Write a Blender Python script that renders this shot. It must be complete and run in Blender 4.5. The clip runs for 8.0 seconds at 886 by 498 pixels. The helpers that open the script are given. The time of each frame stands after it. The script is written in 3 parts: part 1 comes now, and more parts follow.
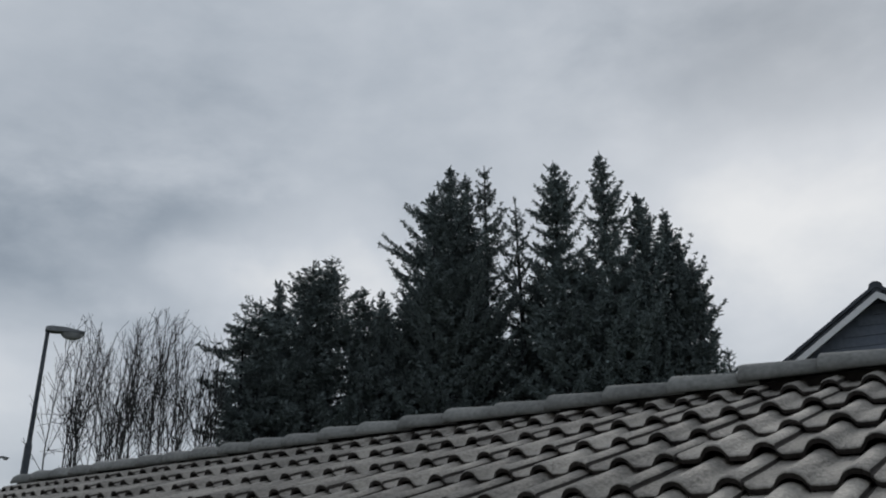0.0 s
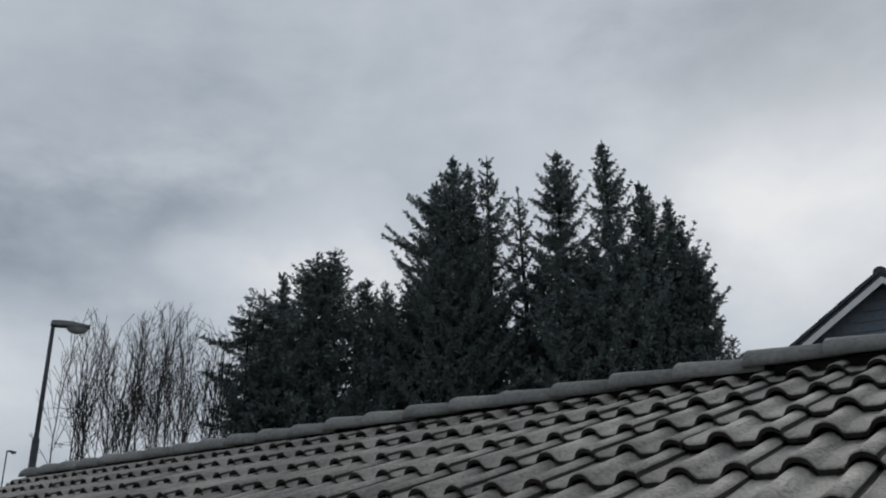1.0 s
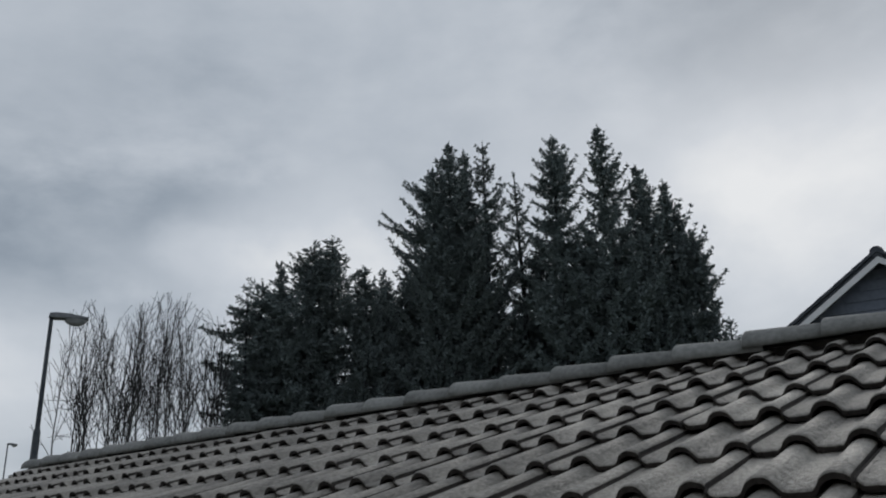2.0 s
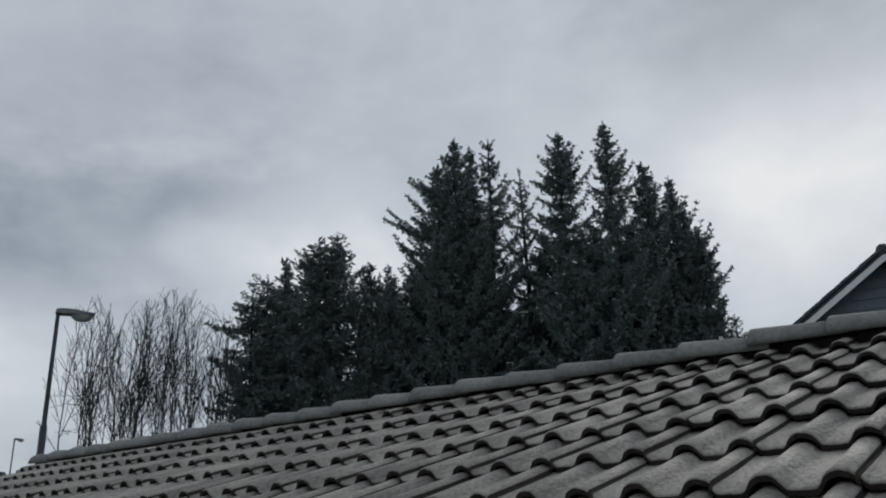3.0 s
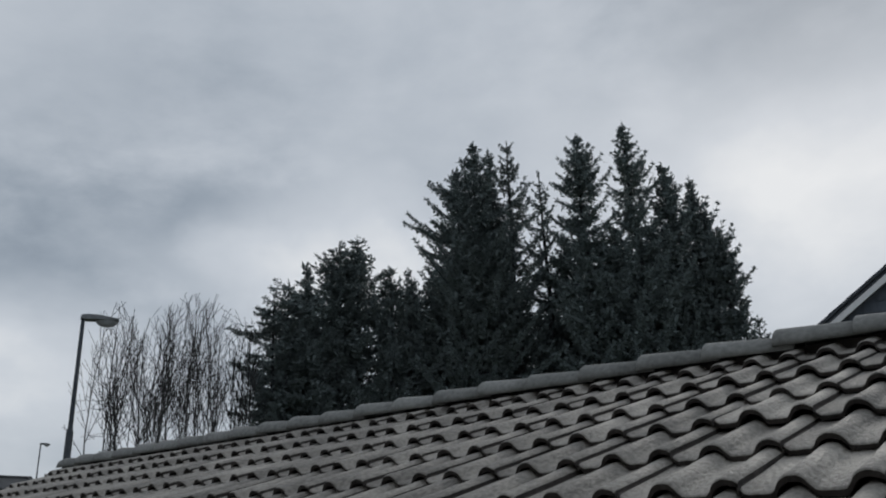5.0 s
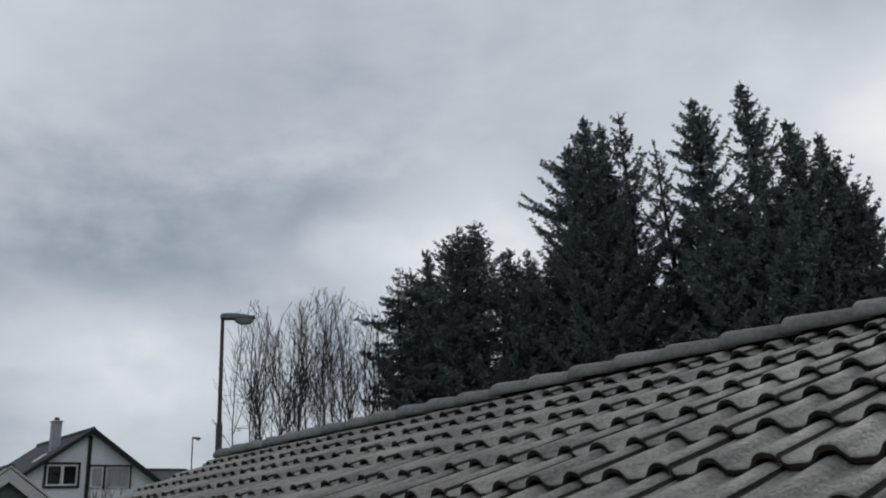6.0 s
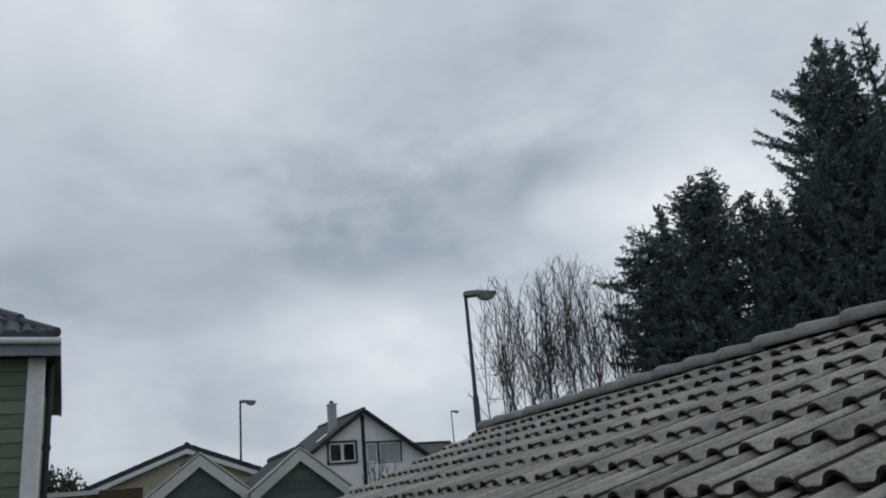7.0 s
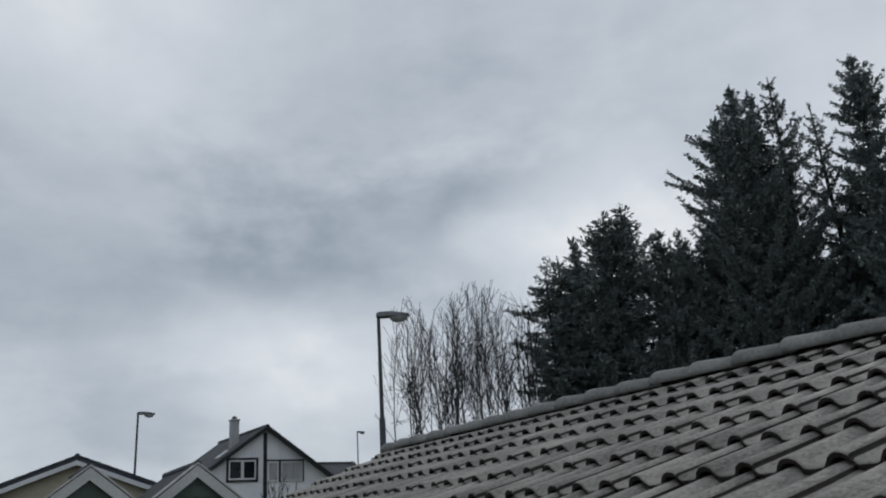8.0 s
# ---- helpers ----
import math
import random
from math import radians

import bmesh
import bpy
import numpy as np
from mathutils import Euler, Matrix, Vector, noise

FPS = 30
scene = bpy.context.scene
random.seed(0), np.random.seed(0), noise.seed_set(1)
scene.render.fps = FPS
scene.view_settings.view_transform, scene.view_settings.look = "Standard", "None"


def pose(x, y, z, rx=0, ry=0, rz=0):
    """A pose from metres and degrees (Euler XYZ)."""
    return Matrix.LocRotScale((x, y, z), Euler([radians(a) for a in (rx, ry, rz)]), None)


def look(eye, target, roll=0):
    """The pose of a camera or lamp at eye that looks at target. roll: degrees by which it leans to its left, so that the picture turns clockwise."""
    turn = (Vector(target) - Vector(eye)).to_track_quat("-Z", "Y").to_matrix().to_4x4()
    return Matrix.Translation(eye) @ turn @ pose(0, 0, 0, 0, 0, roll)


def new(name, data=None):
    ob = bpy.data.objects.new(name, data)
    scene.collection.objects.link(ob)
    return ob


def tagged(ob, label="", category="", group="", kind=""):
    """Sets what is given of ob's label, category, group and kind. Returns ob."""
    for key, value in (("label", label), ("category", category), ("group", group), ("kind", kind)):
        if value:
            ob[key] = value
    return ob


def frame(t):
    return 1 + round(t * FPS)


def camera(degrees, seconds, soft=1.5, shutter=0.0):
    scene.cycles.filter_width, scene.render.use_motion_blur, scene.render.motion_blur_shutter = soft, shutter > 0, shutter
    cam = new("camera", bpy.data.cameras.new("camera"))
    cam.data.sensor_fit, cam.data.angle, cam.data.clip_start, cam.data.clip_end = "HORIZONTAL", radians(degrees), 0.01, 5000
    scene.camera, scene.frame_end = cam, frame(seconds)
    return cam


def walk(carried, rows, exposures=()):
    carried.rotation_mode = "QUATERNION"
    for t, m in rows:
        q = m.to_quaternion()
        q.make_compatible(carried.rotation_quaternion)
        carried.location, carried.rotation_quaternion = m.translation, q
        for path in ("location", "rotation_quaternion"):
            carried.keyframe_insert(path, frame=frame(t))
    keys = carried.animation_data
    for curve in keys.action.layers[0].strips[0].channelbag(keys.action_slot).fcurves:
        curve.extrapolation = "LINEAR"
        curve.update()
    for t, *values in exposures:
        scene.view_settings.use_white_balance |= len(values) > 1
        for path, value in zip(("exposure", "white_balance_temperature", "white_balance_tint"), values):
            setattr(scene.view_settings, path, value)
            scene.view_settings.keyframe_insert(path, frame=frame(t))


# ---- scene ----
cam = camera(57.33, 8.0, soft=2.0)
PATH = [
    (0, 0.741, -1.474, 2.712, 111.11, 0.69, 38.09),
    (0.5, 0.745, -1.473, 2.710, 110.98, 0.80, 38.51),
    (1, 0.736, -1.472, 2.708, 110.44, 1.21, 38.53),
    (1.5, 0.730, -1.475, 2.704, 109.81, 1.99, 38.43),
    (3, 0.735, -1.488, 2.702, 109.28, 1.88, 38.92),
    (3.5, 0.733, -1.496, 2.704, 109.37, 1.80, 39.12),
    (4, 0.734, -1.501, 2.704, 109.64, 1.83, 39.38),
    (5.5, 0.732, -1.525, 2.686, 109.18, 2.10, 42.62),
    (5.8, 0.715, -1.541, 2.678, 108.80, 2.71, 46.38),
    (6, 0.704, -1.547, 2.674, 108.75, 3.16, 49.54),
    (6.2, 0.701, -1.563, 2.673, 108.33, 3.74, 53.55),
    (6.3, 0.699, -1.569, 2.673, 108.18, 3.80, 55.84),
    (6.5, 0.696, -1.579, 2.675, 108.08, 4.42, 60.99),
    (6.8, 0.705, -1.596, 2.680, 107.68, 4.63, 66.18),
    (7, 0.709, -1.607, 2.683, 107.69, 5.07, 67.14),
    (7.2, 0.716, -1.610, 2.690, 107.57, 5.66, 67.41),
    (7.5, 0.725, -1.614, 2.693, 107.70, 5.80, 67.18),
    (7.7, 0.735, -1.614, 2.689, 107.89, 5.46, 66.19),
    (7.8, 0.739, -1.613, 2.688, 108.14, 4.76, 65.28),
    (8, 0.744, -1.604, 2.687, 108.68, 3.54, 60.47),
]
walk(cam, [(t, pose(x, y, z, rx, ry, rz)) for t, x, y, z, rx, ry, rz in PATH], [(0.0, -0.04), (4.2, -0.04), (5.5, 0.0), (7.0, 0.16), (7.5, 0.17), (8.0, 0.09)])

# ---- sky and light ----
SUN_AZ, SUN_EL = radians(10.0), radians(32.0)   # towards the bright part of the cloud cover


def ray_of(az, el):
    a, e = radians(az), radians(el)
    return (-math.sin(a) * math.cos(e), math.cos(a) * math.cos(e), math.sin(e))


def build_sky():
    world = bpy.data.worlds.new("overcast_sky")
    world.use_nodes = True
    scene.world = world
    nt = world.node_tree
    nt.nodes.clear()
    N, K = nt.nodes.new, nt.links.new
    out, bg, tc = N("ShaderNodeOutputWorld"), N("ShaderNodeBackground"), N("ShaderNodeTexCoord")
    sky = N("ShaderNodeTexSky")
    sky.sky_type, sky.sun_disc = "NISHITA", False
    sky.sun_elevation, sky.sun_rotation = SUN_EL, -SUN_AZ

    def m(op, a, b=None, clamp=False):
        n = N("ShaderNodeMath")
        n.operation, n.use_clamp = op, clamp
        for i, v in enumerate((a, b)):
            if v is None:
                continue
            if isinstance(v, (int, float)):
                n.inputs[i].default_value = v
            else:
                K(v, n.inputs[i])
        return n.outputs[0]

    sep = N("ShaderNodeSeparateXYZ")
    K(tc.outputs["Generated"], sep.inputs[0])
    up = m("ADD", m("MAXIMUM", sep.outputs[2], 0.0), 0.30)
    comb = N("ShaderNodeCombineXYZ")
    K(m("DIVIDE", sep.outputs[0], up), comb.inputs[0])
    K(m("DIVIDE", sep.outputs[1], up), comb.inputs[1])

    def cloud(scale, detail, rough, offset, distortion=0.0):
        mp, n = N("ShaderNodeMapping"), N("ShaderNodeTexNoise")
        mp.inputs["Location"].default_value = offset
        K(comb.outputs[0], mp.inputs[0])
        K(mp.outputs[0], n.inputs["Vector"])
        n.inputs["Scale"].default_value, n.inputs["Detail"].default_value = scale, detail
        n.inputs["Roughness"].default_value, n.inputs["Distortion"].default_value = rough, distortion
        return n.outputs["Fac"]

    big = cloud(1.3, 5, 0.5, (3.1, 1.7, 0.4), 0.35)
    fine = cloud(5.5, 6, 0.5, (0.3, 5.2, 1.4), 0.15)
    azimuth, height = m("ARCTAN2", sep.outputs[0], sep.outputs[1]), m("ARCSINE", sep.outputs[2])
    bearing, flat = N("ShaderNodeCombineXYZ"), N("ShaderNodeCombineXYZ")
    K(azimuth, bearing.inputs[0])
    K(m("MULTIPLY", height, 2.0), bearing.inputs[1])
    K(m("MULTIPLY", azimuth, 3.6), flat.inputs[0])
    K(m("MULTIPLY", height, 7.0), flat.inputs[1])
    layer = N("ShaderNodeTexNoise")
    layer.inputs["Scale"].default_value, layer.inputs["Detail"].default_value = 1.1, 6
    layer.inputs["Roughness"].default_value, layer.inputs["Distortion"].default_value = 0.55, 0.1
    K(flat.outputs[0], layer.inputs["Vector"])
    wisp = N("ShaderNodeTexNoise")
    wisp.inputs["Scale"].default_value, wisp.inputs["Detail"].default_value = 9.0, 5
    K(tc.outputs["Generated"], wisp.inputs["Vector"])

    def mass(az, el, inner, outer):
        """How near the sky's direction is to the middle of a wide, flat cloud mass with a ragged edge."""
        d = N("ShaderNodeVectorMath")
        d.operation = "DISTANCE"
        K(bearing.outputs[0], d.inputs[0])
        d.inputs[1].default_value = (-radians(az), 2.0 * radians(el), 0)
        ragged = m("ADD", d.outputs["Value"], m("MULTIPLY", m("SUBTRACT", layer.outputs["Fac"], 0.5), 0.42))
        ragged = m("ADD", ragged, m("MULTIPLY", m("SUBTRACT", wisp.outputs["Fac"], 0.5), 0.22))
        r = N("ShaderNodeMapRange")
        r.interpolation_type = "SMOOTHSTEP"
        K(ragged, r.inputs[0])
        r.inputs[1].default_value, r.inputs[2].default_value = inner, outer
        r.inputs[3].default_value, r.inputs[4].default_value = 1.0, 0.0
        return r.outputs[0]

    tone = m("ADD", m("MULTIPLY", m("SUBTRACT", big, 0.5), 0.45), m("MULTIPLY", m("SUBTRACT", fine, 0.5), 0.22))
    tone = m("ADD", tone, m("MULTIPLY", m("SUBTRACT", layer.outputs["Fac"], 0.5), 0.55))
    tone = m("ADD", tone, 0.575)
    for az, el, inner, outer, k in CLOUDS:
        tone = m("ADD", tone, m("MULTIPLY", mass(az, el, inner, outer), k))
    ramp = N("ShaderNodeValToRGB")
    K(tone, ramp.inputs[0])
    e = ramp.color_ramp.elements
    e[0].position, e[0].color = 0.0, (0.175, 0.212, 0.265, 1)
    e[1].position, e[1].color = 1.0, (0.77, 0.79, 0.81, 1)
    for p, c in ((0.3, (0.310, 0.358, 0.416, 1)), (0.55, (0.449, 0.495, 0.553, 1)), (0.8, (0.592, 0.632, 0.684, 1))):
        e.new(p).color = c
    thin = N("ShaderNodeMixRGB")
    thin.inputs[0].default_value = 0.05
    K(ramp.outputs[0], thin.inputs[1])
    scaled = N("ShaderNodeMixRGB")
    scaled.blend_type = "MULTIPLY"
    scaled.inputs[0].default_value = 1.0
    K(sky.outputs[0], scaled.inputs[1])
    scaled.inputs[2].default_value = (0.1, 0.1, 0.1, 1)
    K(scaled.outputs[0], thin.inputs[2])
    K(thin.outputs[0], bg.inputs[0])
    bg.inputs[1].default_value = 1.0
    K(bg.outputs[0], out.inputs[0])


# azimuth (left of +y), elevation, inner and outer reach, lift
CLOUDS = [(62, 20, 0.06, 0.32, -0.24), (86, 17, 0.10, 0.38, -0.15), (75, 30, 0.05, 0.30, 0.07), (70, 23, 0.04, 0.26, -0.05), (64, 27, 0.05, 0.30, -0.12), (12, 31, 0.06, 0.36, -0.14), (78, 8, 0.03, 0.14, -0.10),
          (47, 18, 0.05, 0.24, 0.32), (54, 18, 0.02, 0.16, 0.14), (8, 20, 0.08, 0.40, 0.34), (22, 23, 0.05, 0.34, 0.12), (74, 11, 0.04, 0.22, 0.14), (66, 11, 0.04, 0.22, 0.16), (88, 30, 0.10, 0.50, 0.14), (92, 40, 0.10, 0.50, 0.25)]
build_sky()
sun = new("sun", bpy.data.lights.new("sun", "SUN"))
sun.data.energy, sun.data.angle, sun.data.color = 0.7, radians(25), (1.0, 0.96, 0.90)
sun.matrix_world = look(Vector(ray_of(10, 32)) * 60, (0, 0, 0))


# ---- materials ----
def material(name, dark, light, rough=0.8, grain=20.0, stain=1.5, bump=0.2, vary=0.0, metal=0.0, stretch=(1, 1, 1), spec=0.3):
    """Two scales of colour variation, a fine bump, and a shift from piece to piece."""
    mt = bpy.data.materials.new(name)
    mt.use_nodes = True
    nt = mt.node_tree
    N, K = nt.nodes.new, nt.links.new
    b = nt.nodes["Principled BSDF"]
    b.inputs["Metallic"].default_value = metal
    b.inputs["Specular IOR Level"].default_value = spec
    tc, mp = N("ShaderNodeTexCoord"), N("ShaderNodeMapping")
    K(tc.outputs["Object"], mp.inputs[0])
    mp.inputs["Scale"].default_value = stretch
    info = N("ShaderNodeObjectInfo")
    shift = N("ShaderNodeVectorMath")
    shift.operation = "SCALE"
    shift.inputs[0].default_value = (17.0, 31.0, 11.0)
    K(info.outputs["Random"], shift.inputs["Scale"])
    K(shift.outputs[0], mp.inputs["Location"])
    fine, coarse = N("ShaderNodeTexNoise"), N("ShaderNodeTexNoise")
    for n, s, d in ((fine, grain, 6), (coarse, stain, 4)):
        K(mp.outputs[0], n.inputs["Vector"])
        n.inputs["Scale"].default_value, n.inputs["Detail"].default_value = s, d
    mixf = N("ShaderNodeMath")
    mixf.operation = "MULTIPLY_ADD"
    K(fine.outputs["Fac"], mixf.inputs[0])
    mixf.inputs[1].default_value = 0.45
    c2 = N("ShaderNodeMath")
    c2.operation = "MULTIPLY"
    K(coarse.outputs["Fac"], c2.inputs[0])
    c2.inputs[1].default_value = 0.55
    K(c2.outputs[0], mixf.inputs[2])
    mr = N("ShaderNodeMapRange")
    K(mixf.outputs[0], mr.inputs[0])
    mr.inputs[1].default_value, mr.inputs[2].default_value = 0.33, 0.67
    mix = N("ShaderNodeMixRGB")
    K(mr.outputs[0], mix.inputs[0])
    mix.inputs[1].default_value, mix.inputs[2].default_value = (*dark, 1), (*light, 1)
    hsv = N("ShaderNodeHueSaturation")
    K(mix.outputs[0], hsv.inputs["Color"])
    vr = N("ShaderNodeMapRange")
    K(info.outputs["Random"], vr.inputs[0])
    vr.inputs[3].default_value, vr.inputs[4].default_value = 1 - vary, 1 + vary
    K(vr.outputs[0], hsv.inputs["Value"])
    K(hsv.outputs[0], b.inputs["Base Color"])
    rr = N("ShaderNodeMapRange")
    K(fine.outputs["Fac"], rr.inputs[0])
    rr.inputs[3].default_value, rr.inputs[4].default_value = max(0.02, rough - 0.1), min(1, rough + 0.1)
    K(rr.outputs[0], b.inputs["Roughness"])
    if bump:
        bp = N("ShaderNodeBump")
        bp.inputs["Strength"].default_value, bp.inputs["Distance"].default_value = bump, 0.01
        K(fine.outputs["Fac"], bp.inputs["Height"])
        K(bp.outputs[0], b.inputs["Normal"])
    return mt


TILE = material("weathered_concrete_tile", (0.140, 0.130, 0.116), (0.425, 0.396, 0.354), 0.62, 90, 4.5, 0.9, 0.22, stretch=(1, 0.45, 1), spec=0.55)
# near-black brown: algae, with the shade under the tile lips painted in
TILE_LIP = material("algae_and_shade_dark_edge", (0.024, 0.021, 0.020), (0.080, 0.070, 0.064), 0.9, 40, 8, 0.3, 0.2)
RIDGE = material("grey_green_ridge_concrete", (0.135, 0.139, 0.134), (0.30, 0.304, 0.292), 0.85, 40, 3, 0.4, 0.12)
FELT = material("black_roofing_felt", (0.010, 0.010, 0.010), (0.03, 0.03, 0.03), 0.95, 30, 2)
DARK_TILE = material("charcoal_roof_tile", (0.030, 0.036, 0.046), (0.085, 0.096, 0.115), 0.5, 25, 2, 0.3, 0.15)
GREY_ROOF = material("grey_roof_sheet", (0.035, 0.038, 0.043), (0.09, 0.094, 0.10), 0.75, 20, 1, 0.3, 0.1)
WHITE = material("white_painted_wood", (0.62, 0.63, 0.64), (0.80, 0.80, 0.80), 0.55, 14, 0.8, 0.15)
OFFWHITE = material("greyish_white_trim", (0.46, 0.465, 0.46), (0.64, 0.64, 0.62), 0.6, 14, 0.8, 0.2)
HOUSE_WHITE = material("white_cladding", (0.74, 0.76, 0.79), (0.86, 0.87, 0.89), 0.7, 10, 0.5, 0.2)
CREAM = material("cream_cladding", (0.40, 0.36, 0.27), (0.54, 0.49, 0.38), 0.7, 10, 0.5, 0.2)
GREEN = material("moss_green_cladding", (0.105, 0.130, 0.095), (0.180, 0.208, 0.155), 0.6, 18, 1.2, 0.2, 0.10, stretch=(1, 0.2, 1))
SHED_GREEN = material("grey_green_cladding", (0.055, 0.078, 0.072), (0.10, 0.125, 0.115), 0.7, 18, 1.0, 0.2, 0.08)
BLUE = material("blue_grey_cladding", (0.12, 0.145, 0.19), (0.20, 0.225, 0.27), 0.65, 16, 1.0, 0.2, 0.06)
FASCIA = material("grey_blue_fascia_paint", (0.20, 0.22, 0.25), (0.30, 0.32, 0.35), 0.6, 14, 0.8, 0.15)
BROWN = material("brown_stained_wood", (0.05, 0.035, 0.02), (0.12, 0.085, 0.05), 0.7, 18, 1, 0.3)
BLACK = material("black_painted_wood", (0.012, 0.013, 0.015), (0.03, 0.032, 0.035), 0.5, 16, 1, 0.1)
STEEL = material("galvanised_steel", (0.035, 0.042, 0.052), (0.10, 0.11, 0.125), 0.55, 12, 1.2, 0.15, metal=0.3)
LANTERN = material("grey_lantern_housing", (0.13, 0.14, 0.15), (0.23, 0.24, 0.255), 0.5, 12, 2, 0.1)
BOWL = material("clouded_lantern_bowl", (0.26, 0.27, 0.28), (0.38, 0.39, 0.40), 0.3, 10, 3, 0.05)
CHIMNEY = material("grey_rendered_chimney", (0.30, 0.31, 0.32), (0.46, 0.47, 0.48), 0.85, 20, 1.5, 0.3)
BARK = material("dark_wet_bark", (0.018, 0.019, 0.021), (0.050, 0.050, 0.051), 0.9, 12, 1.5, 0.5)
NEEDLES = material("dark_spruce_needles", (0.114, 0.142, 0.145), (0.146, 0.178, 0.175), 0.65, 6, 0.35, 0.0, 0.2, spec=0.45)
SHRUB = material("shrub_leaves", (0.015, 0.024, 0.016), (0.05, 0.065, 0.04), 0.7, 6, 0.5, 0.0, 0.2)
GRASS = material("rough_winter_grass", (0.045, 0.055, 0.025), (0.10, 0.105, 0.055), 0.95, 3.0, 0.15, 0.6)
PLAIN_WALL = material("pale_rendered_wall", (0.30, 0.30, 0.29), (0.42, 0.42, 0.41), 0.85, 18, 0.7, 0.3)


def glass_material():
    mt = bpy.data.materials.new("window_glass")
    mt.use_nodes = True
    b = mt.node_tree.nodes["Principled BSDF"]
    b.inputs["Base Color"].default_value = (0.012, 0.014, 0.017, 1)
    b.inputs["Roughness"].default_value = 0.04
    b.inputs["Specular IOR Level"].default_value = 0.22
    return mt


GLASS = glass_material()
# pale grey pane with soft upright streaks
PALE_PANE = material("pale_window_pane", (0.30, 0.31, 0.32), (0.44, 0.45, 0.46), 0.25, 5, 1.2, 0.0, stretch=(1, 6, 0.3), spec=0.6)


# ---- building helpers ----
def from_bm(name, bm, mat, smooth=False):
    me = bpy.data.meshes.new(name)
    bmesh.ops.recalc_face_normals(bm, faces=bm.faces)
    bm.to_mesh(me)
    bm.free()
    for mt in (mat if isinstance(mat, (list, tuple)) else [mat]):
        me.materials.append(mt)
    if smooth:
        for p in me.polygons:
            p.use_smooth = True
    return me


def part(name, bm, mat, parent=None, label="", smooth=False):
    ob = new(name, from_bm(name, bm, mat, smooth))
    if parent is not None:
        ob.parent = parent
    if label:
        ob["label"] = label
    return ob


def raw(name, verts, faces, mat, parent=None, smooth=False):
    me = bpy.data.meshes.new(name)
    me.from_pydata(verts, [], faces)
    me.materials.append(mat)
    if smooth:
        for p in me.polygons:
            p.use_smooth = True
    ob = new(name, me)
    if parent is not None:
        ob.parent = parent
    return ob


def box(x0, y0, z0, x1, y1, z1, bevel=0.0, bm=None):
    own = bmesh.new()
    bmesh.ops.create_cube(own, size=1.0, matrix=Matrix.LocRotScale(((x0 + x1) / 2, (y0 + y1) / 2, (z0 + z1) / 2), None, (abs(x1 - x0), abs(y1 - y0), abs(z1 - z0))))
    if bevel:
        bmesh.ops.bevel(own, geom=own.edges[:], offset=bevel, segments=1, affect="EDGES")
    if bm is None:
        return own
    me = bpy.data.meshes.new("tmp")
    own.to_mesh(me)
    own.free()
    bm.from_mesh(me)
    bpy.data.meshes.remove(me)
    return bm


def extrude_outline(points, direction, bm=None):
    """A solid from a flat outline pushed along a direction."""
    bm = bm or bmesh.new()
    d = Vector(direction)
    a = [bm.verts.new(p) for p in points]
    b = [bm.verts.new(Vector(p) + d) for p in points]
    bm.faces.new(a)
    bm.faces.new(b[::-1])
    for i in range(len(a)):
        j = (i + 1) % len(a)
        bm.faces.new((a[i], b[i], b[j], a[j]))
    return bm


def tube(bm, p0, p1, r0, r1, sides=10, caps=True):
    p0, p1 = Vector(p0), Vector(p1)
    q = (p1 - p0).to_track_quat("Z", "Y").to_matrix()
    rings = []
    for p, r in ((p0, r0), (p1, r1)):
        rings.append([bm.verts.new(p + q @ Vector((r * math.cos(k * math.tau / sides), r * math.sin(k * math.tau / sides), 0))) for k in range(sides)])
    for k in range(sides):
        j = (k + 1) % sides
        bm.faces.new((rings[0][k], rings[0][j], rings[1][j], rings[1][k]))
    if caps:
        bm.faces.new(rings[0][::-1])
        bm.faces.new(rings[1])
    return bm


def thing(name, at, label, category, group="", kind="", turn=0.0):
    ob = new(name)
    ob.empty_display_size = 0.3
    ob.matrix_basis = pose(*at, 0, 0, turn)
    return tagged(ob, label, category, group, kind)


# ---- ground ----
def build_ground():
    bm = bmesh.new()
    rings = [0, 6, 14, 25, 40, 60, 90, 140, 220, 350, 600, 1000, 2000]
    prev = None
    for r in rings:
        if r == 0:
            prev = [bm.verts.new((0, 0, 0))]
            continue
        ring = []
        for k in range(48):
            a = k * math.tau / 48
            x, y = r * math.cos(a), r * math.sin(a)
            ring.append(bm.verts.new((x, y, 0.0 if r < 20 else 0.12 * noise.noise((x * 0.05, y * 0.05, 0)) - 0.06)))
        for k in range(48):
            j = (k + 1) % 48
            bm.faces.new((prev[0], ring[k], ring[j]) if len(prev) == 1 else (prev[k], ring[k], ring[j], prev[j]))
        prev = ring
    ob = part("ground", bm, GRASS)
    tagged(ob, "rough winter grass lawn round the houses", "ground", kind="structure")


build_ground()

# ---- near building: tiled roof ----
SLOPE, EAVE_Z0 = 19.86, 2.6662
ROOF = Matrix.Translation((0, 0, EAVE_Z0)) @ Matrix.Rotation(radians(SLOPE), 4, "X")
GAUGE, PITCH = 0.3392, 0.15
RIDGE_V, RIDGE_W = 2.26, 0.008
LEFT_U, RIGHT_U = -6.86, 3.10
LOW_ROW = -3


def roof_pt(u, v, w):
    return ROOF @ Vector((u, v, w))


